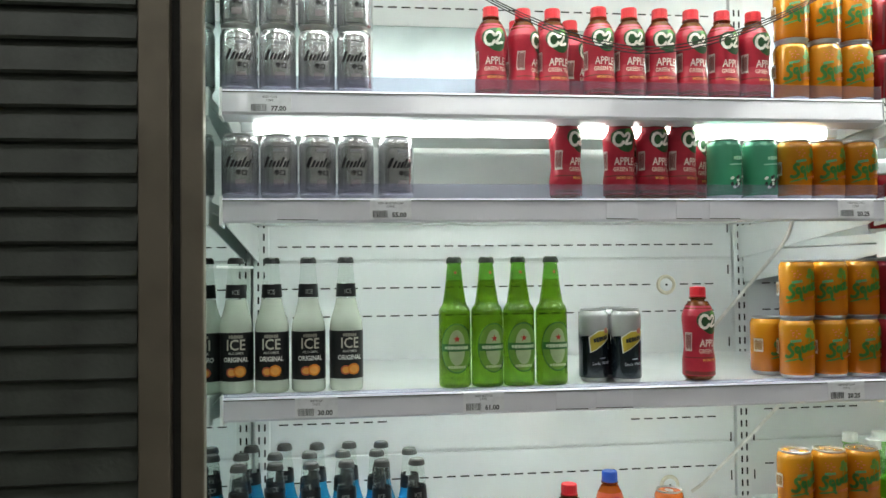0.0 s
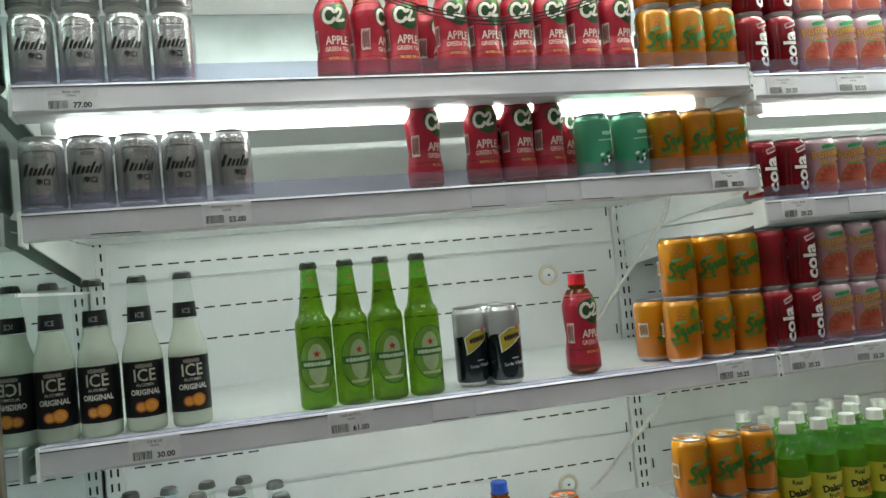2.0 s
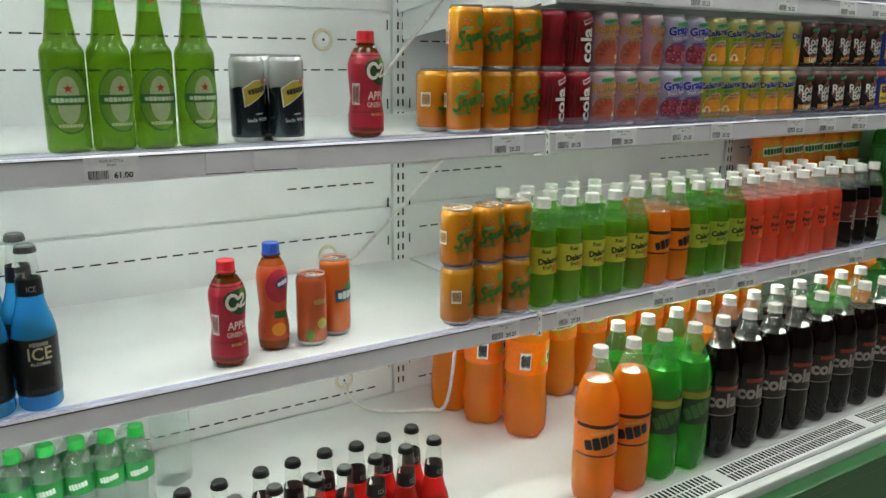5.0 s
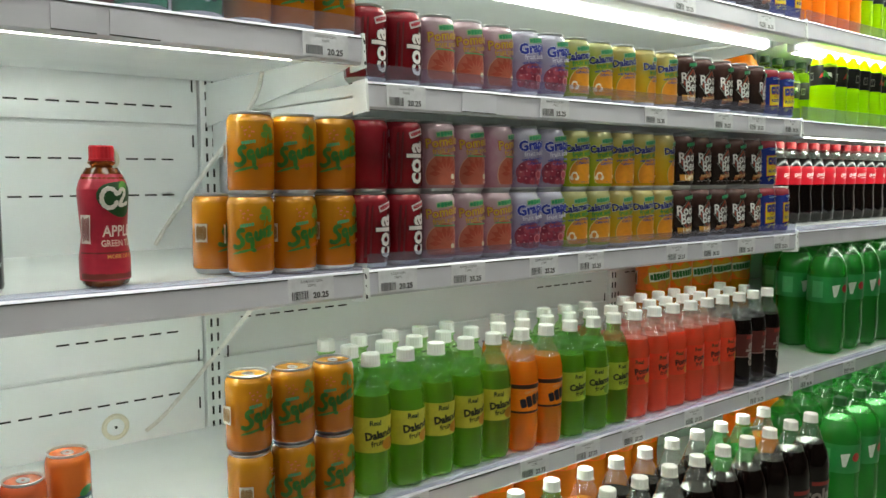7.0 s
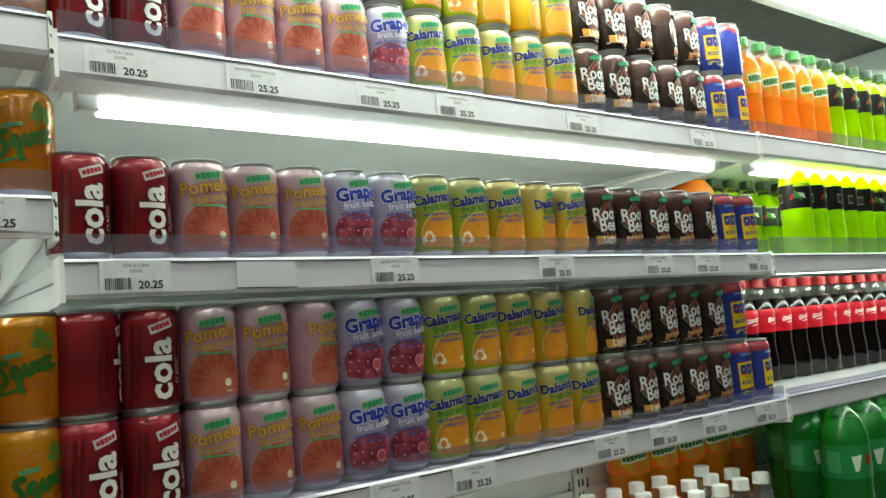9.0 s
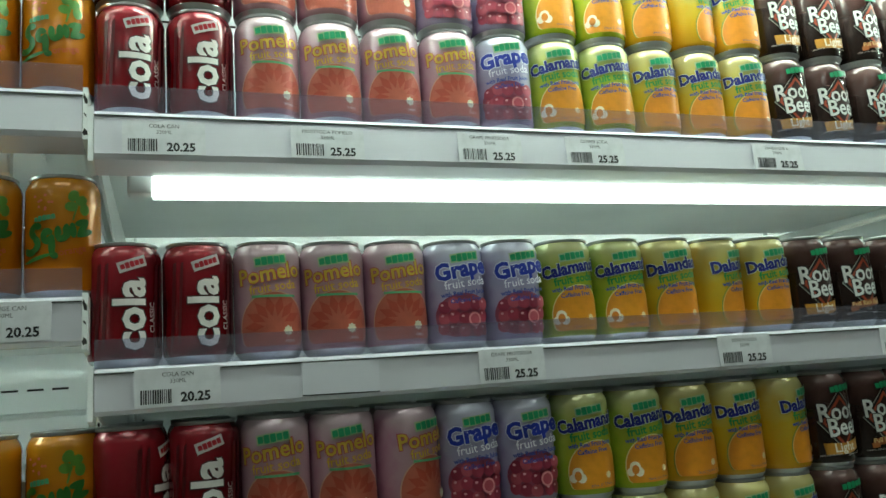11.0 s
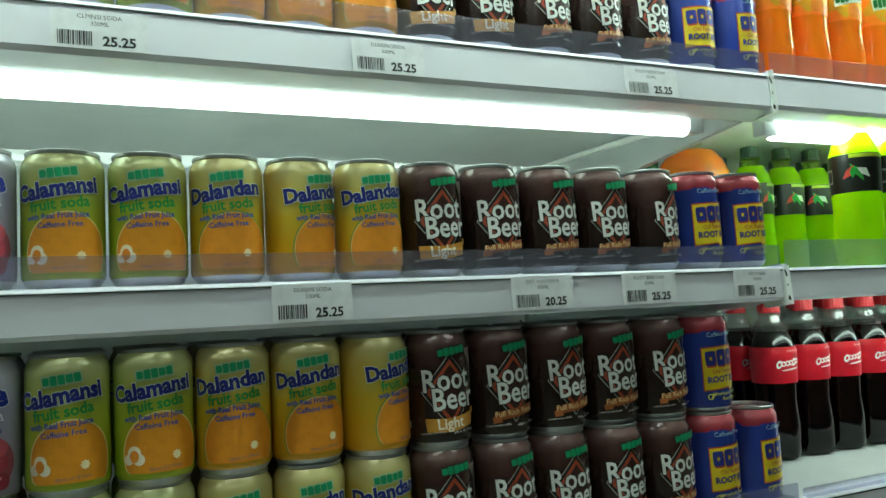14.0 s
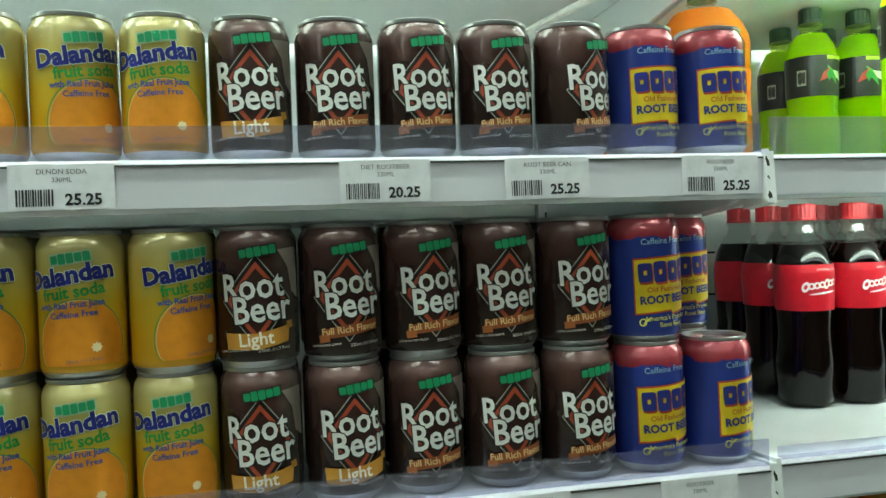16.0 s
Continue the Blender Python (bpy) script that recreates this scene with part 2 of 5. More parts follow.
def oval(ru, rh, n=24, tilt=0.0):
    c, s = math.cos(radians(tilt)), math.sin(radians(tilt))
    pts = [(ru * math.cos(2 * math.pi * k / n), rh * math.sin(2 * math.pi * k / n)) for k in range(n)]
    return [(u * c - h * s, u * s + h * c) for u, h in pts]


def poly(points, per=4, tilt=0.0):
    c, s = math.cos(radians(tilt)), math.sin(radians(tilt))
    pts = [(u * c - h * s, u * s + h * c) for u, h in points]
    return [(a[0] + (b[0] - a[0]) * k / per, a[1] + (b[1] - a[1]) * k / per) for a, b in zip(pts, pts[1:] + pts[:1]) for k in range(per)]


def rect(w, h, tilt=0.0, per=6):
    return poly([(-w / 2, -h / 2), (w / 2, -h / 2), (w / 2, h / 2), (-w / 2, h / 2)], per, tilt)


def burst(r, inner=0.6, n=8, turn=90):
    return [((r if k % 2 == 0 else r * inner) * math.cos(math.pi * k / n + radians(turn)), (r if k % 2 == 0 else r * inner) * math.sin(math.pi * k / n + radians(turn))) for k in range(2 * n)]


def band(h0, h1, u0, u1, n=24, bm=None):
    bm = bm or bmesh.new()
    lo = [bm.verts.new((u0 + (u1 - u0) * k / n, h0, 0)) for k in range(n + 1)]
    hi = [bm.verts.new((u0 + (u1 - u0) * k / n, h1, 0)) for k in range(n + 1)]
    for k in range(n):
        bm.faces.new((lo[k], lo[k + 1], hi[k + 1], hi[k]))
    return bm


TEXTS = {}


def words(text, size, cu=0.0, ch=0.0, tilt=0.0, fat=0.0, squeeze=1.0, wave=0.0, bm=None, align="CENTER"):
    """Flat letters in Blender's own font, at (cu, ch)."""
    key = (text, size, fat, align)
    if key not in TEXTS:
        cu_data = bpy.data.curves.new("lettering", "FONT")
        cu_data.body, cu_data.size, cu_data.align_x, cu_data.resolution_u, cu_data.offset = text, size, align, 2, fat * size
        holder = bpy.data.objects.new("lettering", cu_data)
        me = bpy.data.meshes.new_from_object(holder)
        TEXTS[key] = ([tuple(v.co) for v in me.vertices], [tuple(p.vertices) for p in me.polygons])
        bpy.data.objects.remove(holder)
        bpy.data.meshes.remove(me)
        bpy.data.curves.remove(cu_data)
    verts, faces = TEXTS[key]
    bm = bm or bmesh.new()
    c, s = math.cos(radians(tilt)), math.sin(radians(tilt))
    vs = []
    for x, y, _ in verts:
        x *= squeeze
        y += wave * math.sin(x * 90)
        vs.append(bm.verts.new((cu + x * c - y * s, ch + x * s + y * c, 0)))
    for f in faces:
        try:
            bm.faces.new([vs[k] for k in f])
        except ValueError:
            pass
    return bm


def logo_bars(total, size, cu, ch, tilt=0.0, n=5, bm=None, seed=1, hole=0.0):
    """A trade name drawn as a row of plain rounded blocks."""
    bm = bm or bmesh.new()
    rnd = random.Random(seed)
    w = total / n
    c, s = math.cos(radians(tilt)), math.sin(radians(tilt))
    for k in range(n):
        u = (k + 0.5) * w - total / 2
        hh = size * rnd.uniform(0.8, 1.1)
        shape = [(0.46 * w * math.copysign(abs(math.cos(a)) ** 0.3, math.cos(a)), 0.5 * hh * math.copysign(abs(math.sin(a)) ** 0.35, math.sin(a))) for a in (2 * math.pi * q / 12 for q in range(12))]
        shape = [(a * c - b * s, a * s + b * c) for a, b in shape]
        star_patch(shape, cu + u * c, ch + u * s, 1, bm, hole)
    return bm


class Print:
    """Lays prints on a thing of the given radius, one above the other."""

    def __init__(self, root, radius, stretch=1.0):
        self.root, self.radius, self.layer, self.stretch = root, radius, 0, stretch

    def __call__(self, name, bm, hexa, label="", lift=None):
        self.layer += 1
        for v in bm.verts:
            v.co.y *= self.stretch
        ob = part(name, wrap(bm, self.radius, 0.0003 + 0.00018 * self.layer if lift is None else lift), ink(hexa), self.root, label)
        if name in ("brush_mark", "info_print", "fine_print", "top_print", "barcode", "small_bar"):
            tagged(ob, label, kind="stuff")
        return ob


def thing(name, label, category, group=""):
    return tagged(new(name), label, category, group)


PROTOS = {}


def place(kind, x, y, z, turn=0.0):
    """Put one thing of a kind at a place; the first one made is the pattern of the rest."""
    m = pose(x, y, z, 0, 0, turn)
    if kind not in PROTOS:
        PROTOS[kind] = KINDS[kind]()
        PROTOS[kind].matrix_basis = m
        return PROTOS[kind]
    return copy_thing(PROTOS[kind], m)


# ---- the store round the cooler ----
S = [-0.013, 1.25, 2.535, 3.80]        # where the cooler's three bays begin and end
BACK, FRONT = 0.58, 0.0
tagged(part("floor", box(-3, 7, -5, 1.2, -0.1, 0), FLOOR), "pale polished floor tiles of the store aisle", "floor", kind="structure")
tagged(part("ceiling", box(-3, 7, -5, 1.2, 3.0, 3.1), STORECEIL), "plain off-white ceiling of the store", "ceiling", kind="structure")
for nm, b in (("wall_north", (-3, 7, 0.9, 1.0, 0, 3.0)), ("wall_south", (-3, 7, -4.6, -4.5, 0, 3.0)), ("wall_west", (-3.1, -3, -4.5, 0.9, 0, 3.0)), ("wall_east", (6.9, 7, -4.5, 0.9, 0, 3.0))):
    tagged(part(nm, box(*b), STOREWALL), "plain grey painted wall of the store", "wall", kind="structure")


def ceiling_lamp():
    r = thing("ceiling_lamp", "long white fluorescent ceiling lamp above the aisle", "lamp", "ceiling lamps of the aisle")
    part("housing", box(-0.62, 0.62, -0.16, 0.16, 0.0, 0.05, 0.006), WHITE, r)
    part("diffuser", box(-0.58, 0.58, -0.12, 0.12, -0.012, 0.0), LAMP_GLOW, r, "glowing white diffuser")
    return r


KINDS = {"ceiling_lamp": ceiling_lamp}
for x in (-0.8, 1.2, 3.2):
    for y in (-1.15, -2.9):
        place("ceiling_lamp", x, y, 2.949)

# ---- cooler: cabinet ----
cooler = thing("display_cooler", "white open-front supermarket drinks cooler with three bays", "cooler")
part("base", box(S[0] - 0.09, S[3] + 0.05, -0.15, 0.66, 0.10, 0.352), WHITE, cooler)
part("kick_plate", box(S[0] - 0.09, S[3] + 0.05, -0.10, 0.6, 0.0, 0.10), DARK, cooler)
part("front_panel", box(S[0] - 0.09, S[3] + 0.05, -0.285, -0.151, 0.08, 0.300, 0.004), GREEN_PANEL, cooler, "green lacquered front panel")
part("bumper", box(S[0] - 0.09, S[3] + 0.05, -0.248, -0.222, 0.301, 0.356, 0.005), WHITE, cooler, "white plastic bumper")
part("front_cap", box(S[0] - 0.09, S[3] + 0.05, -0.292, -0.250, 0.301, 0.338, 0.006), GREEN_PANEL, cooler, "green lacquered top edge")
part("rear_wall", box(S[0] - 0.09, S[3] + 0.05, BACK + 0.012, 0.66, 0.353, 2.20), WHITE, cooler)
part("roof", box(S[0] - 0.09, S[3] + 0.05, 0.13, 0.66, 2.201, 2.25), WHITE, cooler)
# canopy: dark fascia, lamp behind it, a pale drip strip and a dark air slot
part("fascia", prism([(-0.165, 1.931), (-0.145, 1.931), (-0.145, 1.940), (-0.155, 1.940), (-0.155, 2.25), (-0.165, 2.25)], S[0] - 0.09, S[3] + 0.05), CANOPY, cooler, "dark brown canopy fascia")
part("canopy_top", box(S[0] - 0.09, S[3] + 0.05, -0.154, 0.129, 2.10, 2.25), WHITE, cooler)
part("drip_strip", prism([(0.10, 2.022), (0.125, 2.022), (0.129, 2.099), (0.112, 2.099)], S[0], S[3]), WHITE, cooler, "white strip with water drops along its edge")
part("air_slot", box(S[0], S[3], 0.130, 0.44, 2.112, 2.15), surface("air_slot_grey", "4c4843", 0.6, 0.2, 30, 0.2, 0.1), cooler, "dark air outlet")
part("upper_slope", prism([(0.43, 2.115), (0.58, 2.065), (0.59, 2.075), (0.44, 2.125)], S[0], S[3]), PANEL, cooler)
drops = bmesh.new()
rnd = random.Random(4)
for k in range(150):
    x, r = S[0] + 0.02 + 3.75 * rnd.random(), rnd.uniform(0.0014, 0.0032)
    m = Matrix.Translation((x, 0.106 + 0.012 * rnd.random(), 2.0215)) @ Matrix.Diagonal((r, r, r * 1.4, 1))
    bmesh.ops.create_uvsphere(drops, u_segments=8, v_segments=5, radius=1, matrix=m)
tagged(part("dew", drops, clear("water", "f4f8f8", 0.6), cooler, "", True), kind="stuff")
part("floor_pan", box(S[0], S[3], -0.150, BACK - 0.001, 0.353, 0.370), WHITE, cooler, "white steel floor pan")

# back panels, bay by bay, with their seams and dashed air holes
for b in range(3):
    x0, x1 = S[b] + 0.022, S[b + 1] - 0.022
    for z0, z1 in ((0.372, 0.54), (0.544, 0.888), (0.894, 1.366), (1.373, 1.70), (1.964, 2.062)):
        part("back_panel", box(x0, x1, BACK, BACK + 0.011, z0, z1, 0.002), PANEL, cooler)
    part("steel_panel", box(x0, x1, BACK - 0.012, BACK + 0.011, 1.703, 1.962, 0.003), STEEL, cooler, "satin steel back panel")
    holes = bmesh.new()
    for z, a, e in ((0.40, 0, 1), (0.52, 0, 1), (0.60, 0, 1), (0.827, 0, 1), (0.955, 0.78, 1), (0.97, 0, 0.22), (1.08, 0, 1), (1.233, 0, 1), (1.303, 0, 1), (1.407, 0, 1), (2.012, 0, 1)):
        n = int((x1 - x0 - 0.08) / 0.0345)
        for k in range(n):
            if a <= k / n < e and not (abs(z - 1.303) < 0.01 and b == 0 and abs(x0 + 0.04 + 0.0345 * k - 1.035) < 0.045):
                u = x0 + 0.04 + 0.0345 * k
                box(u, u + 0.0225, BACK - 0.0015, BACK + 0.002, z - 0.0016, z + 0.0016, 0, holes)
    for z in (0.46, 0.80, 0.90, 1.15, 1.34, 1.45):
        for u in (x0 + 0.008, x1 - 0.012):
            box(u, u + 0.003, BACK - 0.0015, BACK + 0.002, z - 0.012, z + 0.012, 0, holes)
    tagged(part("perforation", holes, BLACK, cooler, "rows of short dark slots"), kind="stuff")
for k, x in enumerate(S):
    ux = x + (0.022 if k == 0 else -0.022 if k == 3 else 0)
    part("upright", box(ux - 0.019, ux + 0.019, BACK - 0.008, BACK + 0.011, 0.372, 2.06, 0.002), WHITE, cooler)
    slots = bmesh.new()
    for z in np.arange(0.40, 2.04, 0.031):
        for u in (-0.007, 0.007):
            box(ux + u - 0.002, ux + u + 0.002, BACK - 0.0095, BACK - 0.006, z, z + 0.017, 0, slots)
    tagged(part("slotting", slots, BLACK, cooler, "dark slots for the shelf brackets"), kind="stuff")

# the end of the cooler: mirror panel, bronze posts, louvred neighbour
part("end_panel", box(S[0] - 0.034, S[0] - 0.006, -0.17, 0.66, 0.353, 2.20), WHITE, cooler)
part("mirror", box(S[0] - 0.0058, S[0], -0.16, BACK, 0.371, 2.10), MIRROR, cooler, "mirror-polished end panel")
part("mirror_rail", box(S[0] + 0.0005, S[0] + 0.006, -0.02, 0.56, 1.355, 1.36), WHITE, cooler)
part("end_panel", box(S[3] + 0.001, S[3] + 0.04, -0.17, 0.66, 0.353, 2.20), WHITE, cooler)
part("post", box(-0.033, 0.001, -0.195, -0.171, 0.346, 2.24, 0.003), POST, cooler, "brushed bronze metal post")

louvre = thing("louvred_panel", "dark louvred panel in a bronze metal frame beside the cooler", "shutter")
part("frame", box(-0.093, -0.047, -0.20, -0.14, 0.0, 2.4, 0.003), POST, louvre, "brushed bronze frame")
part("frame", box(-0.86, -0.82, -0.20, -0.14, 0.0, 2.4, 0.003), POST, louvre)
part("frame", box(-0.818, -0.095, -0.20, -0.14, 0.0, 0.08, 0.003), POST, louvre)
part("frame", box(-0.818, -0.095, -0.20, -0.14, 2.33, 2.4, 0.003), POST, louvre)
# Dark strip added to stand for the unlit gap between frame and post
part("gap_strip", box(-0.0465, -0.0345, -0.182, -0.172, 0.0, 2.4), DARK, louvre, "dark strip standing in for the unlit gap beside the post")
part("backing", box(-0.818, -0.095, -0.145, -0.14, 0.081, 2.329), BLACK, louvre)
slat_mesh = None
for k in range(44):
    z = 0.09 + 0.0505 * k
    if slat_mesh is None:
        ob = part("slat", prism([(-0.194, -0.006), (-0.189, -0.010), (-0.172, 0.052), (-0.177, 0.056)], -0.817, -0.096), LOUVRE, louvre)
        slat_mesh = ob.data
    else:
        ob = new("slat", slat_mesh)
        ob.parent = louvre
    ob.location = (0, 0, z)

# ---- shelves ----
# bay, bottom and top of the price rail, riser height, lamp under it
SHELVES = {
    "A1": (0, 1.624, 1.668, 0.026, True), "B1": (0, 1.434, 1.477, 0.026, True), "C1": (0, 1.088, 1.130, 0.007, True), "D1": (0, 0.718, 0.760, 0.006, True),
    "A2": (1, 1.604, 1.650, 0.026, True), "B2": (1, 1.371, 1.412, 0.026, False), "C2": (1, 1.088, 1.130, 0.024, True), "D2": (1, 0.718, 0.760, 0.016, True),
    # B3's tube is added, hidden behind its rail, to brighten the bottles on C3
    "A3": (2, 1.606, 1.652, 0.026, True), "B3": (2, 1.370, 1.410, 0.034, True), "C3": (2, 1.092, 1.134, 0.012, True), "D3": (2, 0.718, 0.760, 0.012, True),
}
TOP = {k: v[2] for k, v in SHELVES.items()}


def shelf(key):
    bay, z0, z1, rise, lit = SHELVES[key]
    x0, x1 = S[bay] + (0.014 if bay == 0 else 0.006), S[bay + 1] - 0.004
    r = thing("cooler_shelf", "white steel cooler shelf with a price rail" + (" and lit tube" if lit else ""), "shelf", "shelves of the drinks cooler")
    part("plate", box(x0, x1, 0.012, 0.535, z1 - 0.020, z1 - 0.001, 0.002), WHITE, r)
    lean = 0.007 if key[0] == "A" else 0.003
    rail = prism([(-lean, z0 + 0.004), (-lean + 0.004, z0), (0.012, z0), (0.012, z1), (-0.001, z1), (-0.003, z1 - 0.003)], x0, x1)
    part("price_rail", rail, RAIL, r, "pale grey plastic price rail")
    if key[0] == "A":
        part("rail_lip", prism([(-lean, z0 + 0.0035), (-lean + 0.003, z0 - 0.001), (0.028, z0 - 0.008), (0.030, z0 - 0.0005)], x0, x1), RAIL, r, "glossy slanting lip")
    part("rail_groove", prism([(-0.0045, z1 - 0.0052), (-0.002, z1 - 0.0052), (-0.002, z1 - 0.0038), (-0.0042, z1 - 0.0038)], x0, x1), DARK, r)
    part("riser", box(x0, x1, -0.0015, 0.001, z1 + 0.0005, z1 + rise), RISER, r, "clear acrylic strip")
    for x in (x0, x1 - 0.003):
        part("bracket", prism([(0.013, z0 + 0.006), (0.05, z0 - 0.004), (0.40, z0 - 0.045), (0.571, z0 - 0.065), (0.571, z1 - 0.022), (0.013, z1 - 0.022)], x, x + 0.003), WHITE, r)
    part("end_cap", prism([(-0.009, z0 - 0.004), (0.03, z0 - 0.008), (0.03, z1 + 0.001), (-0.005, z1 + 0.003)], x1 + 0.0005, x1 + 0.005), WHITE, r, "chipped white end cap")
    if bay < 2:
        chip = bmesh.new()
        for k, (f, w, hh) in enumerate(((0.06, 0.0020, 0.0035), (0.80, 0.0014, 0.0055), (0.45, 0.0008, 0.0022))):
            star_patch([(c * (1 + 0.35 * math.sin(3 * q + k)), d * (1 + 0.3 * math.cos(2 * q + k))) for q, (c, d) in enumerate(oval(w, hh, 10, 12 * k))], 0, z0 + (z1 - z0) * f, 1, chip)
        for v in chip.verts:
            v.co = Vector((x1 + 0.0028 + v.co.x, -0.0092 + 0.004 * (v.co.y - z0) / (z1 - z0), v.co.y))
        part("chipped_paint", chip, surface("bare_chip", "2c2a26", 0.6, 0.3, 60, 0.2), r, "dark chips in the paint")
    part("end_cap", prism([(-0.009, z0 - 0.004), (0.03, z0 - 0.008), (0.03, z1 + 0.001), (-0.005, z1 + 0.003)], x0 - 0.005, x0 - 0.0005), WHITE, r)
    # Tubes sit under the lit shelves; the one under B3 is only a helper light
    if lit:
        low = 0.059 if key in ("A1", "A2", "A3") else 0.030
        part("lamp_tray", prism([(0.02, z1 - 0.0205), (0.15, z1 - 0.0205), (0.155, z1 - 0.026), (0.02, z1 - 0.0225)], x0 + 0.03, x1 - 0.05), WHITE, r)
        lamp = part("tube_lamp", lathe([(0.0085 if low < 0.04 else 0.0130, -0.5 * (x1 - x0) + 0.05), (0.0085 if low < 0.04 else 0.0130, 0.5 * (x1 - x0) - 0.09)], 16), LOW_TUBE_GLOW if key in ("C2", "D3") else DIM_TUBE_GLOW if key in ("A1", "A2", "C3") else STRONG_TUBE_GLOW if key in ("B1", "C1") else BRIGHT_TUBE_GLOW if key in ("D1", "A3", "B3") else TUBE_GLOW, r, "glowing fluorescent tube", True)
        lamp.matrix_basis = pose((x0 + x1) / 2, 0.050, z1 - low, 0, 90, 0)
        for x in (x0 + 0.026, x1 - 0.090):
            part("lamp_holder", box(x, x + 0.024, 0.040, 0.060, z1 - low - 0.009, z1 - 0.0225, 0.002), WHITE, r)
    return r


for key in SHELVES:
    shelf(key)

canopy_lamp = thing("canopy_lamp", "fluorescent tube behind the canopy fascia of the cooler", "lamp")
# Bay one's canopy tube is set dimmer, only to balance its top shelf
for x0, x1 in ((0.06, 1.22), (1.32, 2.48), (2.60, 3.74)):
    part("tube_lamp", lathe([(0.013, 0), (0.013, x1 - x0)], 16), DIM_CANOPY_GLOW if x0 < 1.2 else CANOPY_GLOW, canopy_lamp, "glowing fluorescent tube", True).matrix_basis = pose(x0, -0.085, 2.000, 0, 90, 0)
    for x in (x0 - 0.022, x1 + 0.001):
        part("lamp_holder", box(x, x + 0.021, -0.103, -0.067, 1.984, 2.099, 0.003), WHITE, canopy_lamp)

# floor grille along the front
grille = thing("air_grille", "white steel air grille with dark slots along the cooler front", "grille")
part("plate", box(S[0], S[3], -0.221, -0.151, 0.353, 0.366, 0.003), WHITE, grille)
gaps = bmesh.new()
for k in range(300):
    x = S[0] + 0.03 + 0.0124 * k
    if k % 44 < 41:
        for y0, y1 in ((-0.184, -0.158), (-0.214, -0.188)):
            box(x, x + 0.006, y0, y1, 0.3655, 0.3668, 0, gaps)
tagged(part("slotting", gaps, BLACK, grille, "short dark slots side by side"), kind="stuff")

# sockets and cables
def round_socket():
    r = thing("round_socket", "round white plastic socket on the cooler back panel", "socket")
    ob = part("ring", lathe([(0.017, 0), (0.026, 0), (0.026, 0.003), (0.023, 0.006), (0.018, 0.005), (0.017, 0.002)], 28), surface("cream_plastic", "e2dcc8", 0.4, 0, 60, 0.06), r, "", True)
    ob2 = part("cover", lathe([(0.0165, 0.0), (0.0165, 0.004), (0.008, 0.005)], 24), WHITE, r, "", True)
    ob3 = part("hole", lathe([(0.003, 0.005), (0.003, 0.0062)], 10), DARK, r)
    for o in (ob, ob2, ob3):
        o.rotation_euler = (radians(90), 0, 0)
    return r


KINDS["round_socket"] = round_socket
for x, z in ((1.045, 1.302), (1.046, 0.782), (1.082, 0.440), (2.33, 1.30), (2.32, 0.80)):
    place("round_socket", x, BACK - 0.001, z)


def cable(name, pts, radius, mat, label):
    tagged(part(name, tube(pts, radius), mat, None, label, True), category="cable")


cable("power_cable", [(1.235, 0.30, 1.452), (1.236, 0.345, 1.40), (1.205, 0.45, 1.30), (1.16, 0.55, 1.19), (1.13, 0.565, 1.135)], 0.0042, CABLE, "white power cable hanging from the shelf lamp")
cable("power_cable", [(1.238, 0.30, 1.07), (1.23, 0.36, 1.02), (1.20, 0.46, 0.92), (1.14, 0.555, 0.80), (1.10, 0.565, 0.766)], 0.0042, CABLE, "white power cable hanging behind the shelf")
cable("power_cable", [(1.082, 0.573, 0.435), (1.088, 0.55, 0.400), (1.12, 0.505, 0.378), (1.18, 0.46, 0.376), (1.235, 0.42, 0.382), (1.272, 0.37, 0.42), (1.285, 0.34, 0.70)], 0.0045, CABLE, "white power cable lying on the cooler floor")
cable("power_cable", [(2.515, 0.10, 1.612), (2.46, 0.16, 1.602), (2.40, 0.30, 1.585), (2.37, 0.47, 1.565), (2.36, 0.56, 1.55)], 0.0045, CABLE, "white lamp cable running along the bracket")
for dz, x0, x1, low in ((0.0, 0.19, 1.30, 1.752), (0.004, 0.175, 1.31, 1.740), (-0.01, 0.21, 1.285, 1.746)):
    pts = []
    for k in range(15):
        x = x0 + (x1 - x0) * k / 14
        pts.append((x, -0.05 + 0.02 * math.sin(math.pi * k / 14), low + (2.0 - low) * abs((x - 0.76) / 0.56) ** 1.7))
    cable("hanging_wire", pts, 0.0011, BLACKWIRE, "thin black wire sagging from the canopy of the cooler")


# ---- cans ----
R, H = 0.0331, 0.1165
STACK = 0.1138


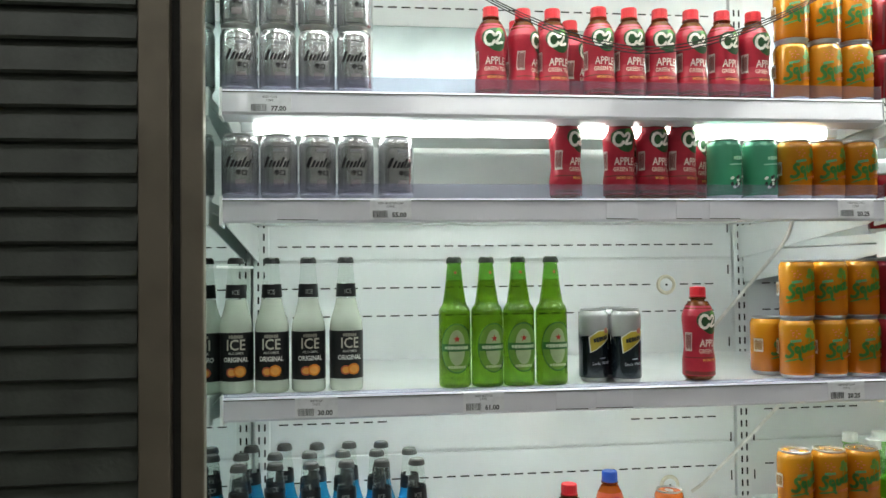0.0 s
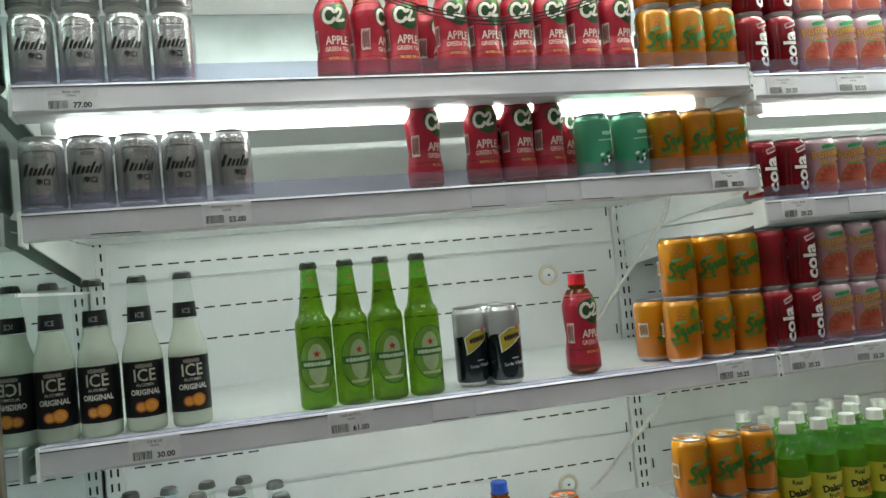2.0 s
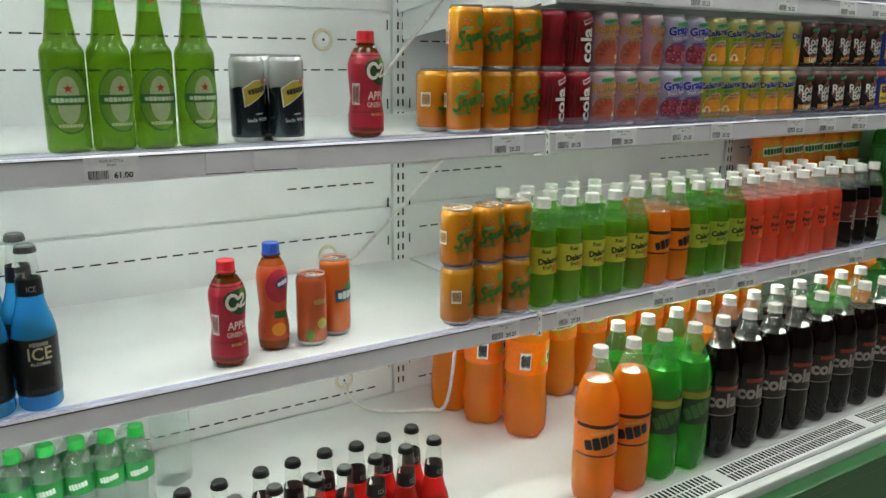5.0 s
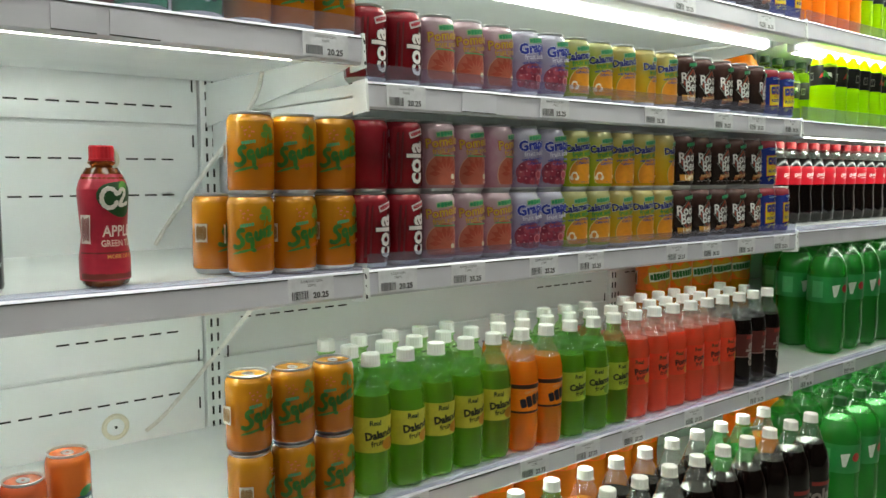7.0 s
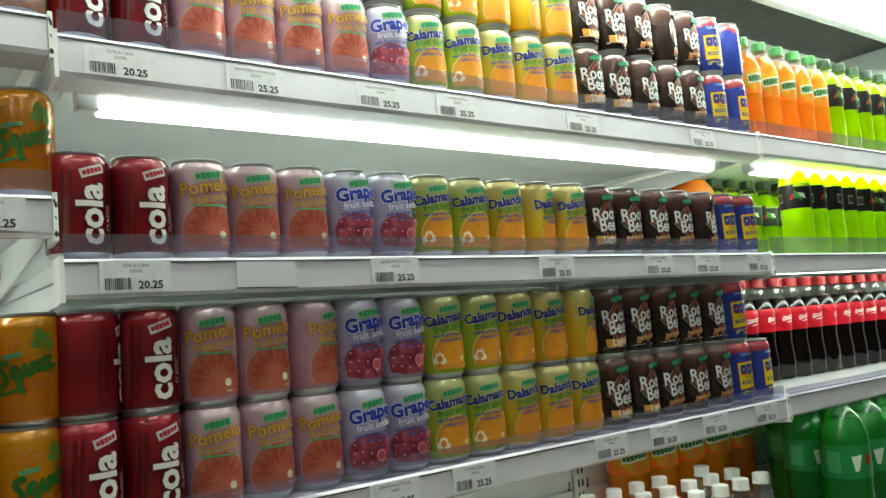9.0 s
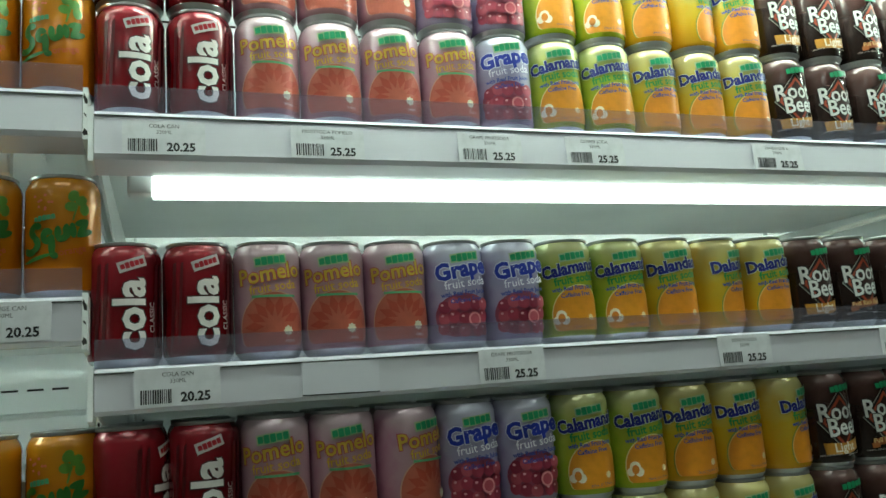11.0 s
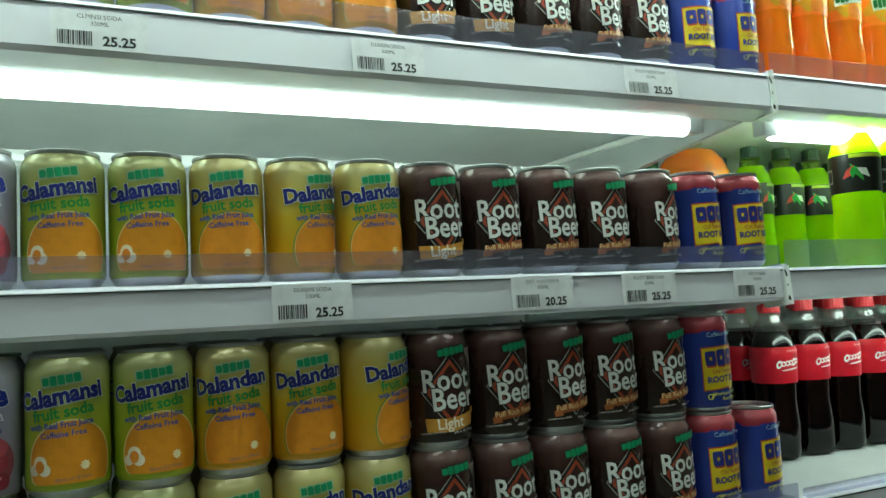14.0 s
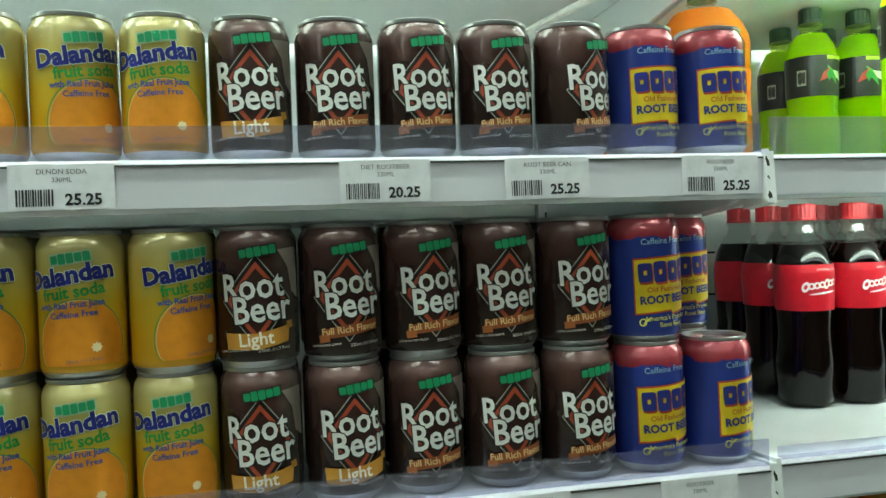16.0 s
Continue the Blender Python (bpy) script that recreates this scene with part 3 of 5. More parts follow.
def can_shell(name, label, category, body_mat, r=R, h=H, lid=True, group=""):
    root = thing(name, label, category, group)
    n = r * 0.865
    prof = [(r * 0.76, 0.0), (r * 0.80, 0.0012), (r * 0.975, 0.0085), (r, 0.0120), (r, h - 0.0150), (r * 0.992, h - 0.0125), (r * 0.955, h - 0.0085), (n * 1.02, h - 0.0045), (n, h - 0.0036)]
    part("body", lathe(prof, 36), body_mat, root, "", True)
    rim = [(n * 0.99, h - 0.0040), (n * 1.035, h - 0.0030), (n * 1.04, h - 0.0006), (n * 1.0, h), (n * 0.955, h - 0.0008), (n * 0.94, h - 0.0045), (n * 0.90, h - 0.005), (0.0, h - 0.0038)]
    part("lid", lathe(rim, 32), ALU, root, "bare aluminium lid", True)
    part("foot_ring", lathe([(r * 0.745, 0.0005), (r * 0.80, 0.0006), (r * 0.965, 0.0078), (r * 0.96, 0.0092)], 32), ALU, root, "", True)
    tab = star_patch(oval(0.0075, 0.011, 16), 0, 0.004, 2, hole=0.35)
    for v in tab.verts:
        v.co = Vector((v.co.x, v.co.y - 0.004, h - 0.0026))
    bmesh.ops.solidify(tab, geom=tab.faces[:], thickness=0.0006)
    part("pull_tab", tab, ALU, root)
    return root, Print(root, r, h / 0.1155 if h < 0.125 else 1.0)


LOGO_RIM = "9fb48c"


def green_logo(p, cu, ch, tilt, rim="1d4a38"):
    p("logo_edge", star_patch(rect(0.0320, 0.0096, tilt), cu, ch, 2), rim)
    p("logo_mark", logo_bars(0.0300, 0.0076, cu, ch, tilt, 5), "2f9462", "name drawn as slanted green blocks")


def outlined(p, name, text, size, cu, ch, tilt, front, rim, fat=0.03, grow=0.045, wave=0.0, squeeze=1.0):
    p(name + "_outline", words(text, size, cu, ch, tilt, fat + grow, squeeze, wave), rim)
    p(name, words(text, size, cu, ch, tilt, fat, squeeze, wave), front)


def cola_can():
    # Base red is darkest at the foot, lightest on top, darker towards the right
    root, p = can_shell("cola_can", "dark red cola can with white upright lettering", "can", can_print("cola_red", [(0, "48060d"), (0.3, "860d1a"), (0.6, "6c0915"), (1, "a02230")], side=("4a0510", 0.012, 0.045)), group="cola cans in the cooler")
    for k, (u, w) in enumerate(((-0.030, 0.002), (-0.022, 0.0014), (0.026, 0.002), (0.034, 0.0015))):
        p("stripe", star_patch(poly([(-w, -0.04), (w, -0.038), (w + 0.004, 0.04), (-w + 0.004, 0.038)], 5), u, 0.056, 1), "57070f")
    outlined(p, "name", "cola", 0.040, 0.015, 0.048, 90, "ece6e2", "3a0409", 0.03, 0.03)
    p("small_name", words("CLASSIC", 0.0075, 0.026, 0.045, 90, 0.0), "e2c9c9")
    p("logo_field", star_patch(rect(0.026, 0.010, 18), 0.004, 0.094, 2), "d9d2d2")
    p("logo_mark", logo_bars(0.022, 0.0055, 0.004, 0.094, 18, 5), "b01a2c")
    return root


def fruit_print(p, hexa, rim, cu, ch, r, low=0.0135):
    p("fruit_rim", star_patch(oval(r * 1.035, r * 1.035, 32), cu, ch, 6, low=low, high=0.094), rim)
    p("fruit", star_patch(oval(r, r, 32), cu, ch, 6, low=low, high=0.092), hexa)


def small_lines(p, hexa, cu, ch, tilt=6):
    p("small_text", words("Caffeine Free", 0.0066, cu + 0.002, ch - 0.0072, tilt, 0.02, bm=words("with Real Fruit Juice", 0.0066, cu, ch, tilt, 0.03, 0.94)), hexa)


def pomelo_can():
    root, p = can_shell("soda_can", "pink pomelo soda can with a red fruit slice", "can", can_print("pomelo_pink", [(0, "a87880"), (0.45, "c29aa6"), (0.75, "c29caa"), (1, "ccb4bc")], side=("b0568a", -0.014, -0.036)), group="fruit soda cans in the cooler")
    fruit_print(p, "b8624e", "c49a88", 0.003, 0.030, 0.0345)
    for k in range(7):
        a = radians(25 + 26 * k)
        p("segment", star_patch(poly([(-0.0045, 0.0), (0.0, -0.010), (0.0045, 0.0), (0.0, 0.011)], 2, math.degrees(a) - 90), 0.003 + 0.020 * math.cos(a), 0.032 + 0.019 * math.sin(a), 2, low=0.0135), "ac4a38")
    outlined(p, "name", "Pomelo", 0.0215, 0.0, 0.076, 7, "c9a93c", "a8394a", 0.02, 0.035, 0.0006)
    outlined(p, "kind_name", "fruit soda", 0.0125, 0.003, 0.0655, 7, "cfae3a", "b0566a", 0.01, 0.025)
    p("thin_line", star_patch(rect(0.044, 0.0024, 0, 8), 0.003, 0.0605, 1), "5fa173")
    green_logo(p, 0.0, 0.0950, 7, LOGO_RIM)
    p("seal", star_patch(burst(0.0052, 0.75, 8), 0.016, 0.027, 2), "e2dfc6")
    p("volume_text", words("330mL", 0.004, 0.018, 0.0165, 4), "e8d8d8")
    return root


def grape_can():
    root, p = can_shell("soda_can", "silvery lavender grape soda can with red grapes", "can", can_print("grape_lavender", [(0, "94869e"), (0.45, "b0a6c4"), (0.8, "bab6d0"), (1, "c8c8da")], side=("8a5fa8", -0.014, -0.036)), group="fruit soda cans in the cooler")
    p("grape_field", star_patch(oval(0.034, 0.024, 28), 0.002, 0.034, 4, low=0.013), "93485c")
    rnd = random.Random(8)
    for k in range(15):
        u, h = -0.022 + 0.0115 * (k % 5) + rnd.uniform(-0.002, 0.002), 0.020 + 0.0125 * (k // 5) + rnd.uniform(-0.002, 0.002)
        p("grape", star_patch(oval(0.0066, 0.0066, 16), u, h, 2), ("a63c50", "8f2f45", "b4515f")[k % 3])
        p("grape_shine", star_patch(oval(0.0018, 0.0013, 8), u - 0.002, h + 0.0025, 1), "d9a0a8")
    p("cut_grape", star_patch(oval(0.0075, 0.0075, 18), 0.010, 0.030, 2), "d88b90")
    p("cut_grape_core", star_patch(oval(0.0055, 0.0055, 18), 0.010, 0.030, 2), "b04c5a")
    outlined(p, "name", "Grape", 0.0240, 0.0, 0.075, 7, "24349a", "dfe0ea", 0.045, 0.03, 0.0006)
    outlined(p, "kind_name", "fruit soda", 0.0125, 0.003, 0.064, 7, "eceaf0", "6a5a92", 0.015, 0.02)
    small_lines(p, "3f4f9a", 0.0, 0.0555, 5)
    green_logo(p, 0.002, 0.0950, 7, LOGO_RIM)
    return root


def citrus_can(name, label, mat, fruit, rim, word, arc):
    root, p = can_shell("soda_can", label, "can", mat, group="fruit soda cans in the cooler")
    fruit_print(p, fruit, rim, 0.008, 0.029, 0.0335)
    if arc:
        p("leaf_arc", star_patch(oval(0.0350, 0.0350, 36), 0.007, 0.0295, 1, hole=0.972, low=0.0135), "5c9040")
    else:
        for k, (u, h, r) in enumerate(((-0.016, 0.030, 0.006), (-0.021, 0.025, 0.0045), (-0.012, 0.025, 0.005))):
            p("splash", star_patch(oval(r, r, 14), u, h, 2), "f2e9cf")
        p("splash_core", star_patch(oval(0.004, 0.005, 12), -0.016, 0.0275, 2), "d8862a")
    outlined(p, "name", word, 0.0188, 0.0, 0.0760, 7, "1e2678", "dfe6cc", 0.045, 0.03, 0.0006, 0.92 if len(word) > 8 else 1.0)
    p("kind_name", words("fruit soda", 0.0125, 0.003, 0.0655, 7, 0.03), "2e8a3a")
    small_lines(p, "39509a", 0.001, 0.0575, 4)
    green_logo(p, 0.002, 0.0950, 7, LOGO_RIM)
    p("seal", star_patch(burst(0.0042, 0.7, 8), 0.019, 0.027, 2), "f0dfb0")
    p("volume_text", words("330mL (11.2 fl.oz.)", 0.0036, 0.010, 0.0165, 4), "5c5f8e")
    return root


def calamansi_can():
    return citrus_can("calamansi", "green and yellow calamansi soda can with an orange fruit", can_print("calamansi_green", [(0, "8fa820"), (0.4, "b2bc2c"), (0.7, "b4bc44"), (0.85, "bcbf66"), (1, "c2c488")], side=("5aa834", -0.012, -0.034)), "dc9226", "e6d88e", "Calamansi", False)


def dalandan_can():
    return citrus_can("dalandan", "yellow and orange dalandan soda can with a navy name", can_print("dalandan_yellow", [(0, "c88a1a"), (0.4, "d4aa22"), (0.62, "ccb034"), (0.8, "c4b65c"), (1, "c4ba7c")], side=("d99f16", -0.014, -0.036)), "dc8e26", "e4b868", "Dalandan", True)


def root_beer_can(light=False):
    label = "dark brown light root beer can with a gold ribbon" if light else "dark brown root beer can with a red diamond"
    # Base brown runs from dark at the foot to lighter on top, greyer at right
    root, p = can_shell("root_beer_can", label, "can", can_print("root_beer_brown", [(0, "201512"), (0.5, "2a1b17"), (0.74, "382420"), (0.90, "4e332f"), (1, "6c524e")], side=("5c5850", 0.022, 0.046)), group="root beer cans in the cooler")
    p("foam", star_patch(poly([(-0.010, 0.014), (0.012, 0.016), (0.014, -0.026), (0.004, -0.020), (0.006, -0.004), (-0.002, 0.004)], 3), 0.028, 0.082, 2), "8b8178")
    d = [(0, 0.037), (0.030, 0), (0, -0.037), (-0.030, 0)]
    p("diamond_line", star_patch(poly(d, 6), 0.0, 0.056, 6), "a7aaa0")
    p("diamond_edge", star_patch(poly([(u * 0.965, h * 0.965) for u, h in d], 6), 0.0, 0.056, 6), "150d0c")
    p("diamond", star_patch(poly([(u * 0.84, h * 0.84) for u, h in d], 6), 0.0, 0.056, 6), "a8482e")
    p("diamond_core", star_patch(poly([(u * 0.70, h * 0.70) for u, h in d], 6), 0.0, 0.056, 6), "31150f")
    for t, u, h, s in (("Root", -0.003, 0.0580, 0.0300), ("Beer", 0.005, 0.0400, 0.0300)):
        p("name_outline", words(t, s, u, h, 4, 0.052, 0.86), "120b0a")
        p("name", words(t, s, u, h, 4, 0.018, 0.86), "dfe2de")
    if light:
        p("ribbon", star_patch(poly([(-0.026, -0.007), (0.0, -0.009), (0.026, -0.005), (0.028, 0.008), (0.0, 0.004), (-0.027, 0.006)], 4, 3), 0.0, 0.0265, 3), "c08a34")
        p("ribbon_tail", star_patch(rect(0.006, 0.006, 10), 0.028, 0.036, 1), "a87427")
        p("ribbon_text", words("Light", 0.0145, -0.001, 0.0213, 4, 0.02), "f0ead8")
    else:
        p("ribbon", star_patch(poly([(-0.025, -0.006), (0.0, -0.004), (0.026, -0.001), (0.026, 0.008), (0.0, 0.005), (-0.023, 0.002)], 4, 2), 0.0, 0.0285, 3), "8a4a24")
        p("ribbon_tail", star_patch(rect(0.009, 0.006, 8), -0.021, 0.0225, 1), "a05c30")
        p("ribbon_text", words("Full Rich Flavor", 0.0078, 0.001, 0.0273, 5, 0.015), "e2c088")
    p("volume_text", words("330mL (11.2 fl.oz.)", 0.0036, 0.014, 0.0165, 4), "cfcac4")
    p("small_text", words("CARBONATED DRINK", 0.0026, -0.020, 0.0165, 4), "cfcac4")
    green_logo(p, 0.002, 0.0950, 8, "241613")
    return root


def blue_root_beer_can():
    root, p = can_shell("root_beer_can", "blue root beer can with a yellow panel and red rims", "can", can_print("blue_root_beer", [(0, "9a2a38"), (0.05, "9a2a38"), (0.065, "2b3a8c"), (0.5, "2c3f99"), (0.905, "2d3f92"), (0.92, "a12f3d"), (1, "b4505a")], metal=0.25), group="root beer cans in the cooler")
    p("panel_edge", star_patch(poly([(-0.030, -0.028), (0.004, -0.025), (0.006, -0.028), (0.031, -0.024), (0.034, 0.026), (-0.031, 0.022)], 5), 0.0, 0.0545, 5), "b0402c")
    p("panel", star_patch(poly([(-0.029, -0.0265), (0.004, -0.0235), (0.006, -0.0265), (0.030, -0.0225), (0.033, 0.0245), (-0.030, 0.0205)], 5), 0.0, 0.0545, 5), "dcc224", "bright yellow panel")
    p("logo_shadow", logo_bars(0.056, 0.0215, 0.0012, 0.0638, 3, 4, None, 3, 0.3), "b0402c")
    p("logo_mark", logo_bars(0.055, 0.0195, 0.0, 0.065, 3, 4, None, 3, 0.26), "26307e", "name drawn as dark blue blocks")
    p("small_text", words("Old Fashioned", 0.0066, 0.0, 0.0475, 3, 0.01), "a8432a")
    p("kind_name", words("ROOT BEER", 0.0098, 0.0, 0.0375, 3, 0.04), "23307c")
    p("top_text", words("Caffeine Free", 0.0075, -0.004, 0.0895, 3), "93b7c4")
    p("lower_text", words("Root Beer", 0.0062, 0.004, 0.0165, 3, bm=words("America's Premium", 0.0062, 0.002, 0.0225, 3)), "d6d35a")
    p("check_mark", star_patch(oval(0.0034, 0.0034, 14), -0.024, 0.0205, 1, hole=0.7, bm=star_patch(rect(0.009, 0.0012, 40), -0.020, 0.022, 1)), "d6d35a")
    return root


def orange_can():
    root, p = can_shell("orange_soda_can", "bright orange soda can with green brush lettering", "can", can_print("orange_soda", [(0, "b0600c"), (0.3, "c06e0e"), (0.7, "c67c14"), (1, "cd8a18")], metal=0.2), group="orange soda cans in the cooler")
    for k, (u, h) in enumerate(((0.010, 0.084), (0.019, 0.090), (0.012, 0.094), (0.022, 0.082))):
        p("leaf", star_patch(oval(0.0058, 0.0046, 12, 30 * k), u, h, 2), "5c8a2e")
    p("stem", star_patch(rect(0.0016, 0.012, -15), 0.013, 0.077, 2), "5c8a2e")
    word = bmesh.new()

    def stroke(points, w):
        for (u0, h0), (u1, h1) in zip(points, points[1:]):
            L, ang = math.hypot(u1 - u0, h1 - h0), math.degrees(math.atan2(h1 - h0, u1 - u0))
            star_patch(oval(L * 0.60 + w * 0.35, w, 12, ang), (u0 + u1) / 2, (h0 + h1) / 2, 1, word)
    stroke([(-0.017, 0.066), (-0.023, 0.067), (-0.027, 0.061), (-0.022, 0.056), (-0.018, 0.050), (-0.022, 0.044), (-0.029, 0.042), (-0.033, 0.045)], 0.0034)
    stroke([(-0.007, 0.060), (-0.012, 0.062), (-0.014, 0.055), (-0.010, 0.051), (-0.006, 0.056), (-0.006, 0.040), (-0.002, 0.038)], 0.0031)
    stroke([(-0.001, 0.064), (-0.001, 0.055), (0.003, 0.053), (0.006, 0.058), (0.006, 0.066), (0.007, 0.056)], 0.0031)
    stroke([(0.011, 0.067), (0.012, 0.057)], 0.0032)
    stroke([(0.015, 0.068), (0.024, 0.071), (0.017, 0.058), (0.028, 0.062)], 0.0032)
    p("brush_word", word, "2f6a22", "green brush strokes")
    p("brush_tail", star_patch(oval(0.016, 0.0018, 18, 14), -0.020, 0.037, 2), "3c7a2c")
    p("logo_mark", logo_bars(0.020, 0.005, -0.013, 0.0735, 8, 5), "4fa06c")
    p("kind_name", words("orange", 0.0088, 0.012, 0.041, 12, 0.02), "b04a16")
    rnd = random.Random(3)
    for k in range(9):
        p("fizz", star_patch(oval(0.0014, 0.0012, 8), -0.022 + 0.016 * rnd.random(), 0.080 + 0.016 * rnd.random(), 1), "cc6a58")
    p("info_panel", star_patch(rect(0.020, 0.026), -0.062, 0.060, 2), "d9d2c2")
    p("info_print", logo_bars(0.017, 0.020, -0.062, 0.060, 0, 9), "8f6a38")
    return root


def silver_beer_can():
    root, p = can_shell("beer_can", "silver beer can with a black slanted name", "can", can_print("brushed_silver", [(0, "d4d6d8"), (0.5, "c8cbce"), (1, "dfe0e2")], metal=0.8, rough=0.24), group="silver beer cans in the cooler")
    p("frame_line", star_patch(poly([(-0.026, -0.036), (-0.022, -0.040), (0.022, -0.040), (0.026, -0.036), (0.026, 0.036), (0.022, 0.040), (-0.022, 0.040), (-0.026, 0.036)], 3), 0, 0.053, 1, hole=0.975), "3a3c3e")
    bars = bmesh.new()
    for k, (u, h, w) in enumerate(((-0.021, 0.018, 0.0055), (-0.0125, 0.012, 0.0042), (-0.006, 0.010, 0.0040), (0.001, 0.011, 0.0042), (0.008, 0.017, 0.0034), (0.013, 0.010, 0.0034), (0.019, 0.013, 0.0034))):
        star_patch(poly([(-w / 2 - h * 0.22, -h / 2), (w / 2 - h * 0.22, -h / 2), (w / 2 + h * 0.22, h / 2), (-w / 2 + h * 0.22, h / 2)], 2), u, 0.056 + h / 2, 1, bars)
    p("logo_mark", bars, "141516", "name drawn as slanted black bars")
    p("kind_name", words("\u8f9b\u53e3", 0.0105, 0.004, 0.042, 0, 0.02), "1a1a1b")
    p("fine_print", logo_bars(0.018, 0.012, 0.002, 0.028, 0, 9), "8b8384")
    p("top_print", logo_bars(0.020, 0.006, 0.002, 0.086, 0, 11), "9a9c9e")
    return root


def mint_can():
    root, p = can_shell("drink_can", "mint green drink can with black dots", "can", can_print("mint_green", [(0, "3a9a72"), (0.5, "48a67e"), (1, "57ad8a")], metal=0.2), group="mint green cans in the cooler")
    rnd = random.Random(11)
    for k in range(16):
        p("dot", star_patch(oval(0.0042, 0.003, 10, rnd.uniform(0, 90)), rnd.uniform(-0.012, 0.022), rnd.uniform(0.022, 0.045), 1), ("10201a", "10201a", "d8e4dc")[k % 3])
    p("name_bar", logo_bars(0.022, 0.007, 0.004, 0.078, 4, 4), "9fd6ba")
    p("small_bar", logo_bars(0.03, 0.003, 0.0, 0.066, 4, 8), "8fcab0")
    return root


def soda_water_can():
    root, p = can_shell("soda_water_can", "slim silver and black soda water can", "can", can_print("silver_black", [(0, "1b262e"), (0.685, "1b262e"), (0.69, "b9bbbd"), (1, "c8cacb")], 0.14, 0.45, 0.25), 0.0285, 0.140, group="slim soda water cans")
    p("leaf_edge", star_patch(poly([(-0.021, -0.026), (-0.011, -0.021), (0.020, 0.0), (0.025, 0.019), (-0.005, 0.017), (-0.024, 0.004)], 4), 0.0, 0.082, 3), "d8d8d0")
    p("leaf_field", star_patch(poly([(-0.0190, -0.0235), (-0.010, -0.0185), (0.018, 0.001), (0.023, 0.0170), (-0.005, 0.0152), (-0.0220, 0.003)], 4), 0.0, 0.082, 3), "b9a43a")
    p("logo_mark", logo_bars(0.032, 0.009, 0.001, 0.083, 12, 6), "22262c")
    p("seal", star_patch(oval(0.0055, 0.0055, 16), 0.013, 0.0985, 2), "b06a5a")
    p("kind_name", words("Soda Water", 0.0085, 0.003, 0.034, 4), "cfd4d6")
    p("small_bar", logo_bars(0.013, 0.0025, 0.003, 0.046, 4, 5), "9aa0a4")
    return root


def slim_orange_can():
    root, p = can_shell("juice_can", "slim orange juice can with a pale citrus", "can", can_print("slim_orange", [(0, "9c4a1c"), (0.4, "c0562a"), (1, "c25a34")], 0.132, 0.3), 0.0275, 0.132)
    p("citrus", star_patch(oval(0.010, 0.010, 20), 0.004, 0.042, 2), "b5b04a")
    p("name_bar", logo_bars(0.024, 0.010, 0.0, 0.083, 0, 4), "a8863a")
    p("leaf", star_patch(oval(0.008, 0.012, 14), -0.020, 0.022, 2), "5d7a2c")
    return root


def tall_orange_can():
    root, p = can_shell("orange_soda_can", "tall orange soda can with a dark name field", "can", can_print("tall_orange", [(0, "b85018"), (0.5, "d0641e"), (1, "cf6a2c")], 0.147, 0.3), 0.0285, 0.147)
    p("name_field", star_patch(poly([(-0.022, -0.013), (0.024, -0.009), (0.022, 0.014), (-0.024, 0.011)], 5), 0.006, 0.078, 4), "1f4a5c")
    p("logo_mark", logo_bars(0.036, 0.014, 0.006, 0.0785, 3, 4), "d8e2e4")
    p("leaf", star_patch(oval(0.011, 0.006, 16, 20), 0.012, 0.096, 2), "2f7a3a")
    return root


# ---- bottles ----
def liquid(name, hexa, body=0.7):
    return clear("liquid_" + name, hexa, 0.6, body, 0.06, 0.12, 0.03)


def split_profile(prof, level):
    """The filled part of a bottle, up to the level of its drink, and the empty part above it."""
    k = [z < level for _, z in prof].index(False)
    (ra, za), (rb, zb) = prof[k - 1], prof[k]
    r = ra + (rb - ra) * (level - za) / max(zb - za, 1e-6)
    return prof[:k] + [(r - 0.0004, level)], [(r, level + 0.0003)] + prof[k:]


ICE_SHAPE = [(1.0, 0.114), (0.97, 0.125), (0.88, 0.137), (0.75, 0.149), (0.66, 0.160), (0.60, 0.174), (0.54, 0.200), (0.455, 0.228)]
BEER_SHAPE = [(1.0, 0.140), (0.98, 0.146), (0.90, 0.152), (0.78, 0.157), (0.73, 0.162), (0.64, 0.180), (0.54, 0.204), (0.46, 0.228)]


def longneck(name, label, glass, drink, fill, label_parts, h=0.244, r=0.0305, cap="1a1b1b", group="", body=ICE_SHAPE):
    root = thing(name, label, "bottle", group)
    k = h / 0.249
    prof = [(r * 0.90, 0.0), (r * 0.97, 0.0025), (r, 0.006)] + [(r * f, z * k) for f, z in body] + [(r * 0.43, 0.234 * k), (r * 0.47, 0.236 * k), (r * 0.47, 0.241 * k), (r * 0.40, 0.242 * k)]
    lower, upper = split_profile(prof, fill * k)
    part("drink", lathe(lower, 28), drink, root, "", True)
    part("glass", lathe(upper, 28, foot=False), glass, root, "", True)
    cp = [(r * 0.49, 0.2375 * k), (r * 0.50, 0.239 * k), (r * 0.45, 0.2465 * k), (r * 0.38, 0.249 * k)]
    bm = lathe(cp, 42)
    for v in bm.verts:
        if v.co.z < 0.2395 * k and int(round(math.atan2(v.co.x, -v.co.y) / (2 * math.pi / 42))) % 2:
            v.co.x *= 0.95
            v.co.y *= 0.95
    part("crown_cap", bm, surface("cap_" + cap, cap, 0.3, 0.5), root, "crimped metal crown cap")
    rad = [(z, rr) for rr, z in prof]

    def radius(z):
        for (z0, r0), (z1, r1) in zip(rad, rad[1:]):
            if z0 <= z <= z1:
                return r0 + (r1 - r0) * (z - z0) / max(z1 - z0, 1e-6)
        return r
    label_parts(Print(root, radius), k)
    return root


